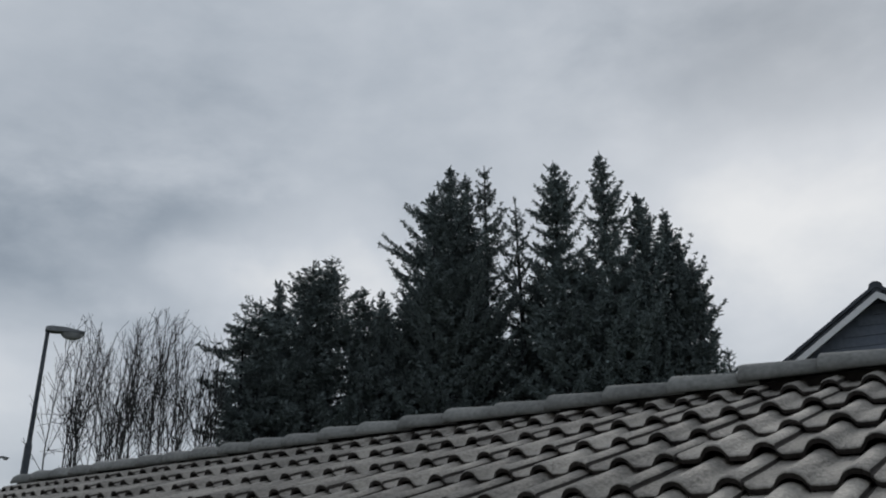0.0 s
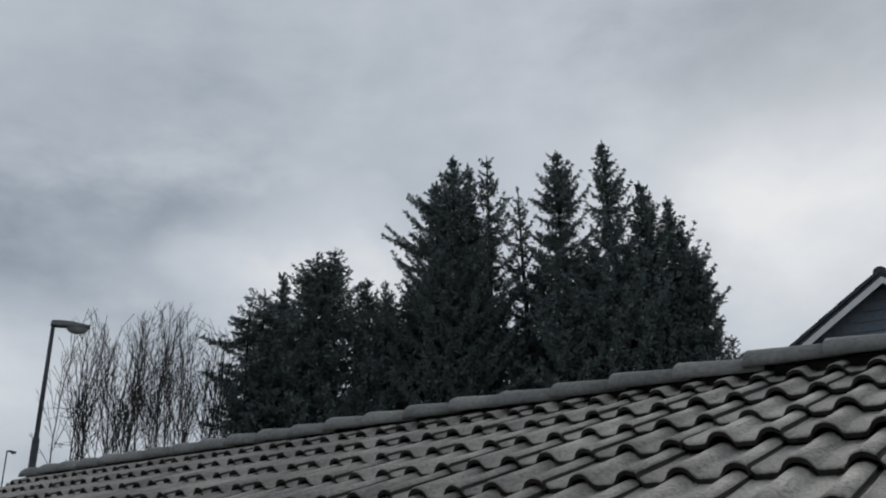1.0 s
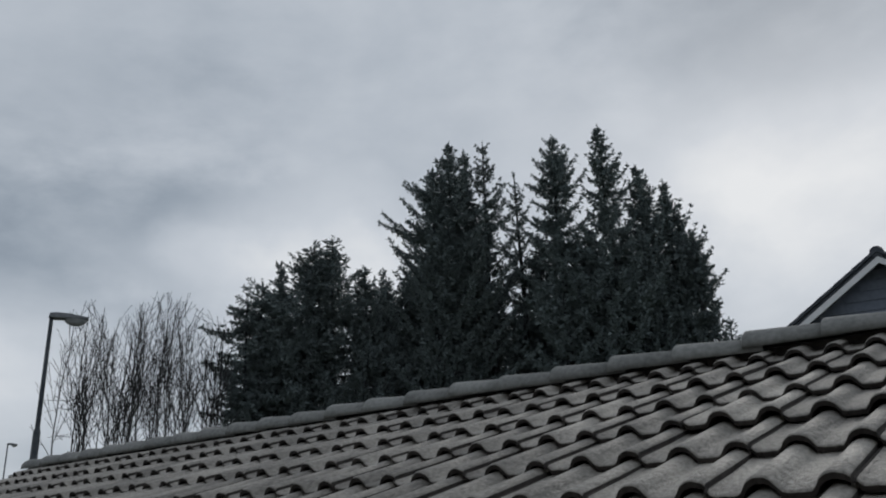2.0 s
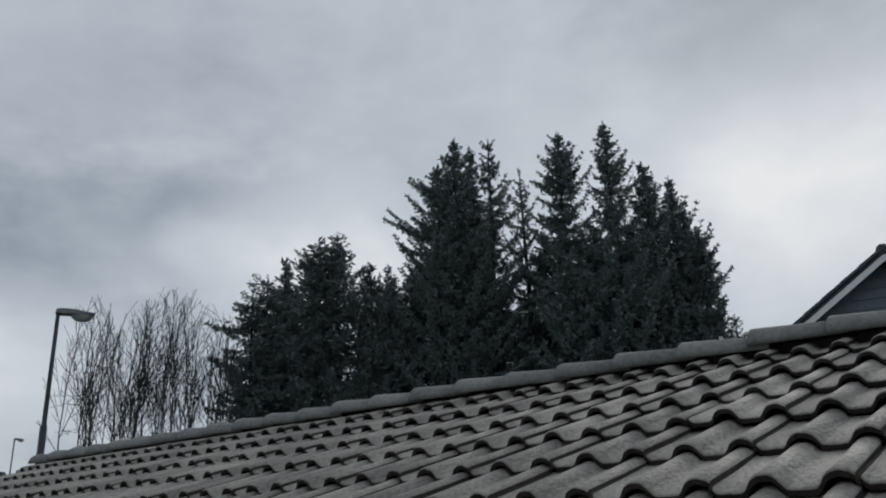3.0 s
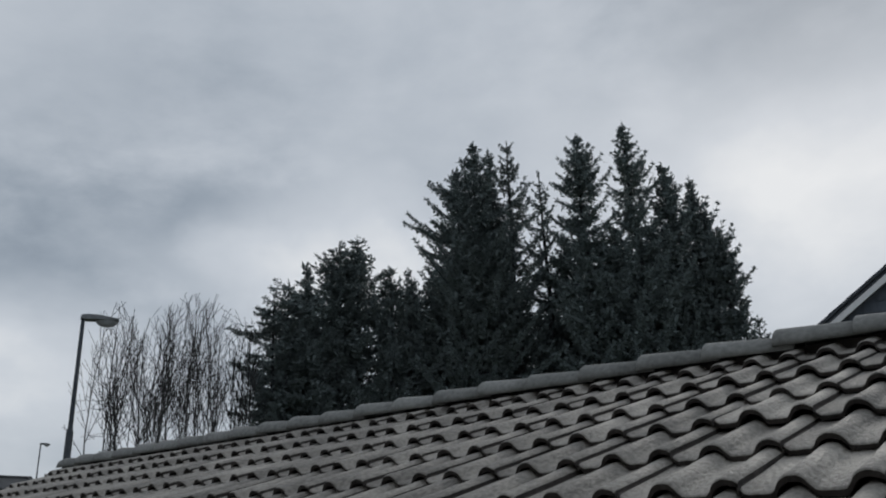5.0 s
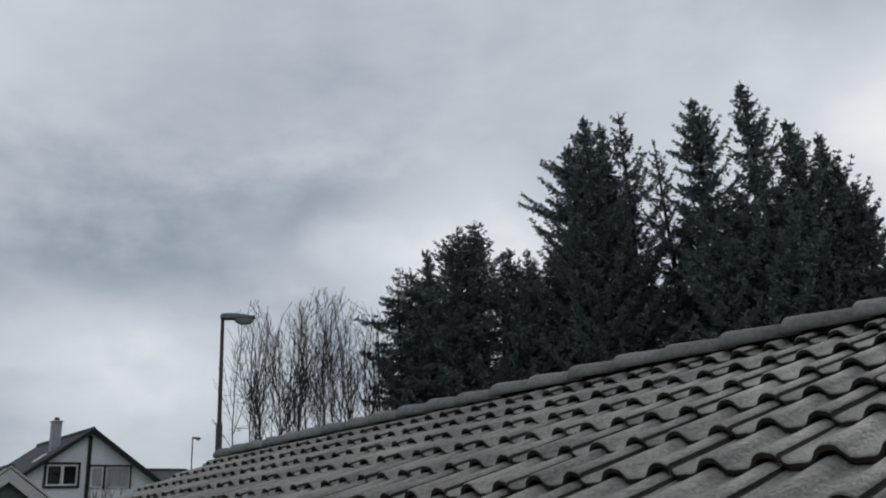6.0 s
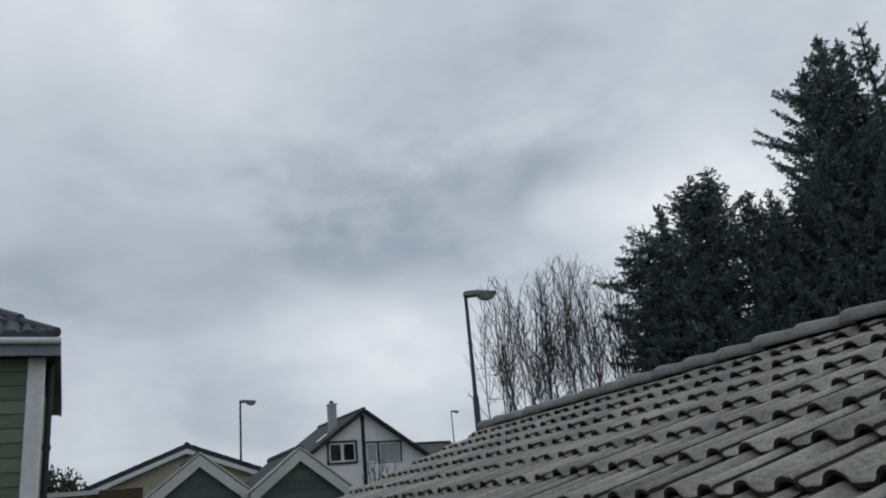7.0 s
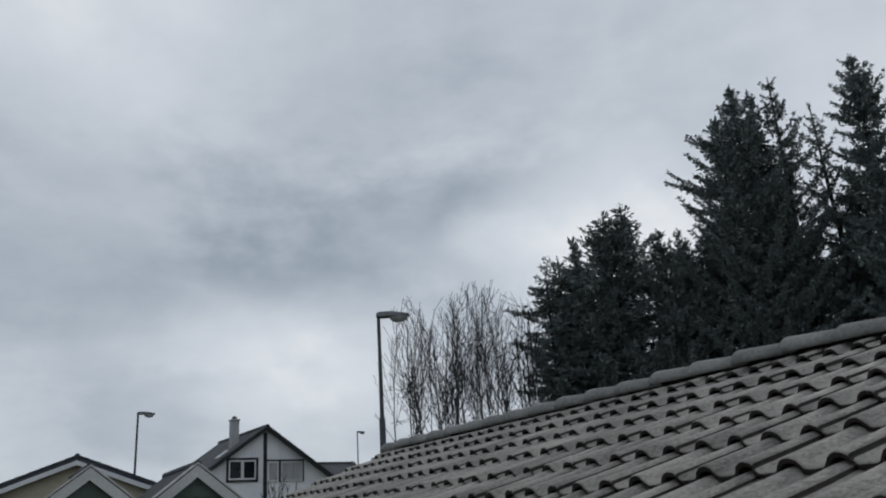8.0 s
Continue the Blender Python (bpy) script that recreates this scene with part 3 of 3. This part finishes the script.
def all_houses():
    # white house
    h = gable_house("white_house", (-37.35, 10.6, 0), WHITE_TURN, 3.5, 6.5, 7.42, 4.95, HOUSE_WHITE, GREY_ROOF, BLACK, "white clad house with grey roof, chimney and gable windows", "house", 0.9, 0.3, 0.09, roof_t=0.08)
    window(h, 0.03, -1.75, -0.45, 5.12, 6.0, 2, WHITE, GLASS, BLACK)
    window(h, 0.03, 0.12, 0.66, 5.0, 5.92, 1, WHITE, PALE_PANE)
    window(h, 0.03, 0.76, 1.86, 5.0, 5.92, 1, OFFWHITE, PALE_PANE)
    part("window_head", box(0.03, 0.08, 5.925, 0.085, 1.95, 6.0), BLACK, h, "black board over the window")
    part("mullion", box(0.03, 0.665, 4.98, 0.085, 0.755, 5.922), BLACK, h)
    part("mullion", box(0.03, 1.865, 4.98, 0.085, 1.925, 5.922), BLACK, h)
    sl = (7.42 - 4.95) / 3.5
    part("skylight", extrude_outline([(-0.5, -2.05, 7.42 - 2.05 * sl + 0.19), (-0.5, -1.6, 7.42 - 1.6 * sl + 0.19), (-0.95, -1.6, 7.42 - 1.6 * sl + 0.19), (-0.95, -2.05, 7.42 - 2.05 * sl + 0.19)], (0, 0, 0.05)), WHITE, h, "small pale roof window")
    part("trim_strip", box(0.028, -0.09, 2.5, 0.08, 0.07, 7.25), BLACK, h, "black vertical trim strip")
    ch = part("chimney", box(-1.68, -1.19, 5.6, -1.30, -0.81, 7.98, 0.02), CHIMNEY, h, "grey rendered chimney")
    part("chimney_cap", box(-1.72, -1.23, 7.983, -1.26, -0.77, 8.05, 0.02), CHIMNEY, ch)
    cw = bmesh.new()
    tube(cw, (-1.49, -1.00, 8.05), (-1.49, -1.00, 8.2), 0.14, 0.09, 10)
    part("chimney_pot", cw, BLACK, ch)
    # grey roof beyond it
    gable_house("grey_roofed_house", (-46.0, 18.6, 0), 95, 2.4, 8.0, 6.3, 5.0, HOUSE_WHITE, GREY_ROOF, GREY_ROOF, "distant house with plain grey roof", "house", 0.3)
    # cream house
    gable_house("cream_house", (-28.9, 1.57, 0), CREAM_TURN, 3.5, 8.0, 5.30, 3.95, CREAM, DARK_TILE, WHITE, "cream clad house with dark tiled roof and white bargeboards", "house", 0.2, 0.3, 0.15)
    # twin sheds
    for y, x, z in ((1.28, -23.06, 4.60), (3.95, -22.6, 4.56)):
        gable_house("green_shed", (x, y, 0), 0, 1.27, 4.0, z, z - 1.0, SHED_GREEN, GREY_ROOF, OFFWHITE, "green clad shed gable with broad pale bargeboards", "shed", 0.3, 0.12, 0.32, "sheds", 0.05)
    # low flat roof and brown screen
    f = thing("flat_roofed_annex", (-16.3, -1.75, 0), "low flat-roofed annex with brown timber screen", "annex")
    part("roof_slab", box(-1.6, -2.2, 3.46, 0.2, 1.16, 3.55, 0.01), GREY_ROOF, f)
    part("wall", box(-1.5, -2.1, 0, 0, 1.05, 3.457), CREAM, f)
    part("screen", box(0.23, 0.40, 1.2, 0.28, 1.16, 3.54), BROWN, f, "brown timber screen")
    part("fascia", box(0.203, -2.2, 3.47, 0.225, 1.16, 3.55), OFFWHITE, f)
    # blue-grey house on the other side of the ridge
    b = gable_house("blue_grey_house", BLUE_AT, BLUE_TURN, BLUE_HALF, 7.0, BLUE_APEX, BLUE_APEX - 0.70 * BLUE_HALF, BLUE, DARK_TILE, WHITE, "blue-grey clad house gable with white bargeboard and dark tiles", "house", 0.15, 0.3, 0.10, roof_t=0.08)


WHITE_TURN, CREAM_TURN = 3.0, -5.0
BLUE_AT, BLUE_TURN, BLUE_HALF, BLUE_APEX = (-1.24, 11.6, 0), -80.0, 3.6, 6.27
green_house()
all_houses()
# added unseen wall: blocks sky light from behind, so tile lips stay darker
tagged(part("wall_behind", box(-4.5, -4.2, 0, 9.0, -3.9, 6.2), PLAIN_WALL), "plain pale wall added out of view behind the camera", "wall", kind="structure")


# ---- trees ----
def blades(rng, centre, along, length, width, scatter=0.34):
    """Small pointed needle sprays: a diamond each, spread round the given directions."""
    n = len(centre)
    d = along + rng.normal(0, scatter, (n, 3))
    d /= np.linalg.norm(d, axis=1, keepdims=True) + 1e-9
    s = np.cross(d, rng.normal(0, 1, (n, 3)))
    s /= np.linalg.norm(s, axis=1, keepdims=True) + 1e-9
    ln = (length * rng.uniform(0.6, 1.3, n))[:, None]
    wd = (width * rng.uniform(0.6, 1.2, n))[:, None]
    return np.stack([centre, centre + d * ln * 0.45 + s * wd, centre + d * ln, centre + d * ln * 0.5 - s * wd], 1)


UP = np.array([0.0, 0.0, 1.0])


def conifer(x, y, height, shape, seed, lift=0.45, gap=0.1, dense=1.0, core=0.6, side=(0, 0), spacing=0.42, label="tall dark spruce with upswept ragged branches"):
    """A spruce: whorls of arching branches, each a brush of short twigs thick with needles.
    shape lists (depth below the tip, reach of the branches); side makes one flank reach further."""
    rng = np.random.default_rng(seed)
    tree = thing("spruce_tree", (x, y, 0), label, "tree", "row of spruces")
    trunk = bmesh.new()
    pts = [Vector((rng.normal(0, 0.05), rng.normal(0, 0.05), height * k / 6)) for k in range(7)]
    pts[0], pts[6] = Vector((0, 0, 0)), Vector((0, 0, height - 0.1))
    r0 = 0.016 * height
    for k in range(6):
        tube(trunk, pts[k], pts[k + 1], r0 * (1 - k / 6) + 0.015, r0 * (1 - (k + 1) / 6) + 0.015, 7, k in (0, 5))
    part("trunk", trunk, BARK, tree)
    depths, reaches = [d for d, r in shape], [r * (1.10 + 0.025 * min(d, 6.0)) for d, r in shape]
    quads, limbs = [], []
    # the leading shoot
    c = np.zeros((26, 3))
    c[:, 2] = height - rng.uniform(-0.1, 0.55, 26)
    quads.append(blades(rng, c, np.tile(UP, (26, 1)), 0.14, 0.022, 0.5))
    z = height - 0.22
    ang = rng.uniform(0, 6.28)
    while z > 0.22 * height:
        depth = height - z
        env = float(np.interp(depth, depths, reaches))
        count = 5 if env < 0.5 else (6 if env < 1.2 else 7)
        for b in range(count):
            ang += math.tau / count + rng.normal(0, 0.22)
            if rng.random() < gap:
                continue
            out = np.array([math.cos(ang), math.sin(ang), 0.0])
            L = env * rng.choice([rng.uniform(0.4, 0.7), rng.uniform(0.7, 1.0), rng.uniform(1.05, 1.34)], p=[0.38, 0.38, 0.24])
            L = max(0.12, L * (1.0 + max(0.0, out[0] * side[0] + out[1] * side[1])))
            m = max(4, int(L / 0.10))
            t = np.linspace(0.06, 1, m)
            up = lift * rng.uniform(0.6, 1.4)
            rise = L * (-0.22 * t + (0.22 + up) * t ** 2.0)
            base = np.array([0, 0, z + rng.uniform(-0.13, 0.13) - 0.45 * up * L])
            line = base + out * (L * t)[:, None] + UP * rise[:, None]
            tangent = np.gradient(line, axis=0)
            tangent /= np.linalg.norm(tangent, axis=1, keepdims=True)
            sidev = np.cross(tangent, UP)
            limbs.append((line[0], line[m // 2], line[-1], 0.010 + 0.011 * L))
            low = 0.45 if z < 6.0 else 1.0
            # twigs to either side, longest in the middle of the branch, drooping a little
            per = max(2, int(8 * dense * low))
            k = np.repeat(np.arange(m), per)
            span = np.minimum(0.42, 0.34 * L) * np.clip(1.25 - t, 0.12, 1.0) * (0.45 + 0.55 * np.sin(np.pi * np.clip(t * 0.9 + 0.05, 0, 1)))
            off = span[k] * rng.uniform(-1, 1, len(k))
            c = line[k] + sidev[k] * off[:, None] + tangent[k] * (np.abs(off) * 0.55)[:, None] - UP * (np.abs(off) * 0.35)[:, None] + rng.normal(0, 0.022, (len(k), 3))
            a = tangent[k] * 0.85 + sidev[k] * (np.sign(off) * 0.55)[:, None] + rng.normal(0, 0.42, (len(k), 3))
            small = 0.62 if depth < 0.9 else (0.8 if depth < 1.8 else 1.0)
            quads.append(blades(rng, c, a, 0.16 * small, 0.027 * small))
            quads.append(blades(rng, c, a + rng.normal(0, 0.5, a.shape), 0.12 * small, 0.026 * small))
            # tufts along the branch itself
            k = np.repeat(np.arange(m), max(2, int(6 * dense * low)))
            quads.append(blades(rng, line[k] + rng.normal(0, 0.02, (len(k), 3)), tangent[k] + rng.normal(0, 0.6, (len(k), 3)), 0.11 * small, 0.025 * small))
            # older, denser growth close to the trunk
            n = int((10 + 30 * L) * core * low * (0.4 if depth < 1.0 else 1.0))
            k = np.minimum((rng.uniform(0.0, 0.72, n) * m).astype(int), m - 1)
            quads.append(blades(rng, line[k] + rng.normal(0, 0.05 + 0.04 * min(L, 1.5), (n, 3)), tangent[k] * 0.6 + rng.normal(0, 0.5, (n, 3)), 0.26, 0.055))
        z -= rng.uniform(0.8, 1.2) * spacing * (0.5 if depth < 1.2 else (0.75 if depth < 2.4 else 1.0))
    v = np.concatenate(quads).reshape(-1, 3)
    raw("crown", v.tolist(), np.arange(len(v)).reshape(-1, 4).tolist(), NEEDLES, tree)
    lb = ([], [])
    for p0, p1, p2, r in limbs:
        for a, b, ra, rb in ((p0, p1, r, r * 0.7), (p1, p2, r * 0.7, 0.006)):
            segment(lb, Vector(a), Vector(b), ra, rb, 4)
    raw("branch_frame", [tuple(c) for c in lb[0]], lb[1], BARK, tree)["kind"] = "stuff"
    return tree


def segment(store, p, q, r0, r1, n):
    v, f = store
    d = (q - p).normalized()
    a = d.orthogonal().normalized()
    b = d.cross(a)
    i = len(v)
    for c, r in ((p, r0), (q, r1)):
        for k in range(n):
            t = math.tau * k / n
            v.append(c + a * (r * math.cos(t)) + b * (r * math.sin(t)))
    for k in range(n):
        j = (k + 1) % n
        f.append((i + k, i + j, i + n + j, i + n + k))


def bare_tree(x, y, height, stems, seed, radius, label, thick=0.058, low=0.45, foot=0.35, droop=0):
    """A leafless tree: upright stems that fork at narrow angles and fan out to a dome of fine twigs."""
    rng = random.Random(seed)
    tree = thing("bare_tree", (x, y, 0), label, "tree", "leafless trees")
    twigs = ([], [])
    zc, hz = 0.62 * height, 0.38 * height

    def inside(p):
        k = ((p.z - zc) / hz) if p.z > zc else 0.0
        return (p.x * p.x + p.y * p.y) / (1.3 * radius) ** 2 + k * k < 1.0 + rng.uniform(-0.12, 0.10)

    def fork(d, angle):
        o = d.orthogonal().normalized()
        o.rotate(Matrix.Rotation(rng.uniform(0, math.tau), 3, d))
        return (d + o * math.tan(radians(angle))).normalized()

    def grow(p, d, length, r, level, store, aim=Vector((0, 0, 0))):
        n = max(2, int(length / 0.2))
        since = rng.uniform(0, 0.2)
        for k in range(n):
            d = (d + aim * 0.15 + Vector((rng.gauss(0, 0.04), rng.gauss(0, 0.04), 0.022 if level else 0.0))).normalized()
            q = p + d * (length / n)
            if not inside(q):
                return
            r1 = max(0.0072, r * (0.964 if level == 0 else 0.945))
            segment(store, p, q, r, r1, 6 if r > 0.025 else 3)
            p, r = q, r1
            since += length / n
            if p.z < low * height or level > 1:
                continue
            if since > (0.24, 0.26, 0.24)[level] * rng.uniform(0.7, 1.3):
                since = 0.0
                left = length * (1 - k / n)
                grow(p, fork(d, rng.uniform(15, 27) if level == 0 else rng.uniform(20, 42)), max(1.1 if level == 0 else 0.6, rng.uniform(0.4, 0.7) * left) if level < 2 else rng.uniform(0.3, 0.7), max(0.0074, r * rng.uniform(0.42, 0.66)), level + 1, twigs)

    for k in range(stems):
        a = math.tau * (k + 0.5 * rng.random()) / stems + seed
        out = Vector((math.cos(a), math.sin(a), 0))
        u = rng.uniform(0.3, 1.0)
        start = out * foot * rng.uniform(0.5, 1.2)
        goal = out * (radius * u) + Vector((0, 0, zc + hz * math.sqrt(1.0 - 0.6 * u * u) * rng.uniform(0.93, 1.0)))
        store = ([], [])
        d = (goal - start).normalized()
        grow(start, d, (goal - start).length * rng.uniform(0.94, 1.0), thick * rng.uniform(0.7, 1.0), 0, store, d.copy())
        raw("stem", [tuple(c) for c in store[0]], store[1], BARK, tree)
    # thin low shoots that hang out sideways
    for k in range(droop):
        a = 3.9 + rng.uniform(-1.2, 1.2)
        p = Vector((rng.gauss(0, 0.15), rng.gauss(0, 0.15), rng.uniform(5.0, 7.2)))
        grow(p, Vector((math.cos(a), math.sin(a), rng.uniform(-0.1, 0.7))).normalized(), rng.uniform(0.3, 0.75), 0.010, 1, twigs)
    raw("twig_mass", [tuple(c) for c in twigs[0]], twigs[1], BARK, tree)["kind"] = "stuff"
    return tree


def plant_trees():
    t = conifer
    broad, slender = "broad dark spruce with spreading lower branches", "slender spruce with gaps between its thin branches"
    # the lower clump
    t(-22.21, 17.02, 11.80, [(0, 0.5), (0.3, 0.9), (1.0, 1.45), (2.4, 1.2), (5, 1.2)], 12, lift=0.10, side=(-0.06, -0.10), gap=0.3, core=0.4, label=broad)
    t(-22.30, 16.45, 11.15, [(0, 0.2), (0.5, 0.55), (1.2, 0.95), (2.5, 0.8), (5, 0.8)], 53, lift=0.06, side=(-0.08, -0.14), gap=0.4, core=0.3, label=broad)
    t(-22.01, 17.73, 12.62, [(0, 0.05), (0.5, 0.2), (0.9, 0.35), (1.3, 0.8), (5, 1.4)], 57, lift=0.4)
    t(-21.71, 19.13, 13.80, [(0, 0.12), (0.4, 0.42), (0.9, 0.75), (2.0, 0.95), (6, 1.5)], 11, lift=0.30)
    t(-21.59, 19.99, 14.16, [(0, 0.12), (0.4, 0.40), (0.9, 0.70), (2.0, 0.90), (6, 1.5)], 13, lift=0.35)
    t(-20.68, 20.89, 12.85, [(0, 0.10), (0.5, 0.40), (1.5, 0.75), (5, 1.3)], 14, lift=0.7, gap=0.2)
    t(-20.81, 22.14, 13.10, [(0, 0.10), (0.5, 0.40), (1.5, 0.80), (5, 1.4)], 28, lift=0.7, gap=0.2)
    # the tall row
    t(-18.58, 23.99, 18.90, [(0, 0.06), (0.6, 0.30), (1.3, 0.70), (2.0, 1.20), (3.0, 1.60), (4.2, 1.95), (8, 2.1)], 15, lift=0.42, side=(-0.05, -0.07), gap=0.15, core=0.5)
    t(-18.89, 23.24, 17.45, [(0, 0.06), (0.5, 0.30), (1.2, 0.70), (2.6, 1.15), (6, 1.35)], 29, lift=0.42, gap=0.2, core=0.4)
    t(-18.39, 24.87, 18.72, [(0, 0.08), (0.5, 0.25), (1.4, 0.40), (3.0, 0.80), (6, 1.2)], 30, lift=0.7, gap=0.25, label=slender)
    t(-17.93, 25.69, 19.34, [(0, 0.12), (0.3, 0.36), (1.4, 0.42), (2.4, 0.75), (5, 1.2), (8, 1.3)], 16, lift=0.7, gap=0.42, core=0.15, spacing=0.55, label=slender)
    t(-17.36, 27.26, 18.15, [(0, 0.12), (0.5, 0.45), (1.5, 0.70), (4, 0.9), (8, 1.0)], 26, lift=0.8, gap=0.45, core=0.1, spacing=0.62, label=slender)
    t(-14.79, 26.46, 18.76, [(0, 0.15), (0.5, 0.45), (1.6, 0.88), (4, 1.05), (8, 1.4)], 17, lift=0.4, dense=1.1, core=0.8)
    t(-13.13, 27.54, 19.15, [(0, 0.05), (0.5, 0.28), (0.8, 0.42), (1.2, 0.40), (2.0, 0.68), (3.5, 0.80), (6, 1.3)], 18, lift=0.5, side=(0.2, 0.28), core=0.6, gap=0.18)
    t(-12.20, 28.83, 17.40, [(0, 0.06), (0.6, 0.25), (1.6, 0.50), (4, 1.0)], 22, lift=0.9, gap=0.3, label=slender)
    t(-11.97, 28.71, 16.85, [(0, 0.08), (0.6, 0.32), (1.6, 0.60), (4, 1.1)], 19, lift=0.9, side=(0.16, 0.22), gap=0.2)
    t(-11.22, 29.23, 16.50, [(0, 0.06), (0.6, 0.25), (1.5, 0.48), (3, 0.75), (5, 0.8)], 20, lift=0.9, side=(0.16, 0.22), gap=0.25)
    t(-10.92, 29.35, 15.00, [(0, 0.10), (0.6, 0.35), (1.5, 0.6), (4, 0.7)], 23, lift=0.9, side=(0.16, 0.22), gap=0.2)
    t(-10.29, 29.05, 13.90, [(0, 0.25), (0.4, 0.55), (1.5, 0.66), (4, 0.66)], 21, lift=0.6, side=(0.08, 0.1), dense=1.1, core=1.0)
    t(-10.12, 29.95, 11.72, [(0, 0.06), (0.7, 0.28), (1.5, 0.36), (3, 0.4)], 25, lift=0.6, gap=0.35, core=0.1, label=slender)
    # further back, closing the gaps low down
    back = [(0, 0.10), (0.8, 0.6), (2.0, 1.2), (5, 1.8), (9, 2.1)]
    for k, (x, y, h) in enumerate(((-21.52, 26.07, 14.2), (-16.03, 29.72, 14.4), (-13.93, 30.76, 15.4), (-13.10, 31.3, 14.4), (-25.50, 22.33, 12.6), (-26.20, 20.40, 11.2), (-19.85, 27.35, 14.0), (-23.03, 24.78, 13.2), (-18.47, 29.28, 12.6), (-21.6, 24.6, 13.6), (-21.1, 25.6, 15.0), (-17.0, 28.4, 15.4), (-14.7, 28.8, 15.2))):
        t(x, y, h, back, 40 + k, lift=0.4, dense=0.9, core=1.2, spacing=0.5)
    t(-12.98, 40.28, 12.85, [(0, 0.08), (0.8, 0.35), (2, 0.8), (4, 1.0)], 24, lift=0.5, gap=0.3, core=0.2, label="small distant spruce behind the row")
    b = bare_tree
    b(-21.47, 10.08, 9.75, 4, 37, 0.90, "slim leafless tree with forking dark stems", thick=0.062, low=0.50, foot=0.25, droop=8)
    b(-21.60, 10.62, 9.35, 4, 31, 0.75, "slim leafless tree with forking dark stems", thick=0.058, low=0.52)
    b(-21.53, 11.25, 9.6, 6, 35, 0.85, "leafless tree with dark stems forking low down", thick=0.066, low=0.50, foot=0.16)
    b(-21.45, 11.80, 9.95, 6, 34, 0.95, "leafless many-stemmed tree with upright grey stems", thick=0.062, low=0.50, foot=0.5)
    b(-21.22, 12.45, 10.45, 8, 33, 1.15, "leafless many-stemmed tree fanning out into fine twigs", thick=0.066, low=0.50, foot=0.7)
    b(-21.00, 13.25, 10.35, 7, 38, 1.0, "leafless many-stemmed tree with upright grey stems", thick=0.062, low=0.50, foot=0.6)
    b(-20.75, 13.85, 10.1, 7, 36, 0.95, "leafless many-stemmed tree beside the spruces", thick=0.058, low=0.50, foot=0.5)
    b(-28.6, 8.4, 4.85, 5, 61, 0.75, "small leafless shrub in front of the white house", thick=0.02, low=0.6, foot=0.25)
    # shrub beyond the annex
    rng = np.random.default_rng(5)
    s = thing("shrub", (-25.38, -2.22, 0), "dark shrub with loose leafy tips", "shrub")
    st = bmesh.new()
    quads = []
    for k in range(14):
        a = rng.uniform(0, 6.28)
        tip = np.array([math.cos(a) * rng.uniform(0.1, 0.9), math.sin(a) * rng.uniform(0.1, 0.9), rng.uniform(3.2, 4.53)])
        tube(st, (0, 0, 0), tuple(tip), 0.03, 0.008, 5, False)
        c = tip * rng.uniform(0.85, 1.0, (240, 1)) + rng.normal(0, 0.16, (240, 3))
        quads.append(blades(rng, c, np.tile(tip / np.linalg.norm(tip), (240, 1)) + rng.normal(0, 0.5, (240, 3)), 0.18, 0.045))
    v = np.concatenate(quads).reshape(-1, 3)
    raw("foliage", v.tolist(), np.arange(len(v)).reshape(-1, 4).tolist(), SHRUB, s)
    part("branch_frame", st, BARK, s)


plant_trees()


# ---- roof pieces ----
def lay_roof(body):
    rnd = random.Random(4)
    kinds = [tile_mesh(k) for k in range(6)]
    rest_v, rest_f, rest_m = [], [], []
    k0 = math.ceil((LEFT_U + 0.25) / (2 * PITCH))
    k1 = math.floor((RIGHT_U - 0.05) / (2 * PITCH))
    for row in range(LOW_ROW, 7):
        kick = {1: 0.0143, 2: 0.0067, 3: 0.003}.get(row, 0.0172 if row < 1 else 0.0)   # the lower courses tilt up towards the eaves
        for k in range(k0, k1 + 1):
            u = 2 * k * PITCH
            m = ROOF @ Matrix.Translation((u + rnd.gauss(0, 0.0015), row * GAUGE + rnd.gauss(0, 0.004), 0.001 + kick + rnd.gauss(0, 0.0015))) @ Matrix.Rotation(rnd.gauss(0, 0.006), 4, "Z")
            if row == 3 and k == 0:
                # the slipped tile with its corner lifted
                m = m @ Matrix.Translation((0, 0.010, 0.004)) @ Matrix.Rotation(0.02, 4, "Y")
            me = rnd.choice(kinds)
            if k - k0 >= 4:
                ob = new("tile", me)
                ob.parent = body
                ob.matrix_basis = m
            else:
                b = len(rest_v)
                rest_v += [tuple(m @ v.co) for v in me.vertices]
                rest_f += [tuple(b + i for i in p.vertices) for p in me.polygons]
                rest_m += [p.material_index for p in me.polygons]
    me = bpy.data.meshes.new("far_tiles")
    me.from_pydata(rest_v, [], rest_f)
    me.materials.append(TILE)
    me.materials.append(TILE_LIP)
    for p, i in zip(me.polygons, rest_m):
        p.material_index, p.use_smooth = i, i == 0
    ob = new("far_tiles", me)
    ob.parent = body
    ob["kind"] = "stuff"
    caps = [ridge_mesh(k) for k in range(3)]
    ridge = roof_pt(0, RIDGE_V, RIDGE_W)
    u = RIDGE_U0 + 11 * RIDGE_STEP
    while u > LEFT_U - 0.02:
        ob = new("ridge_cap", rnd.choice(caps))
        ob.parent = body
        ob.matrix_basis = Matrix.Translation((u, ridge.y, ridge.z + rnd.gauss(0, 0.003))) @ Matrix.Rotation(0.02 + rnd.gauss(0, 0.006), 4, "Y") @ Matrix.Rotation(rnd.gauss(0, 0.01), 4, "Z")
        u -= RIDGE_STEP


RIDGE_U0, RIDGE_STEP = -0.378, 0.3225
lay_roof(garage)
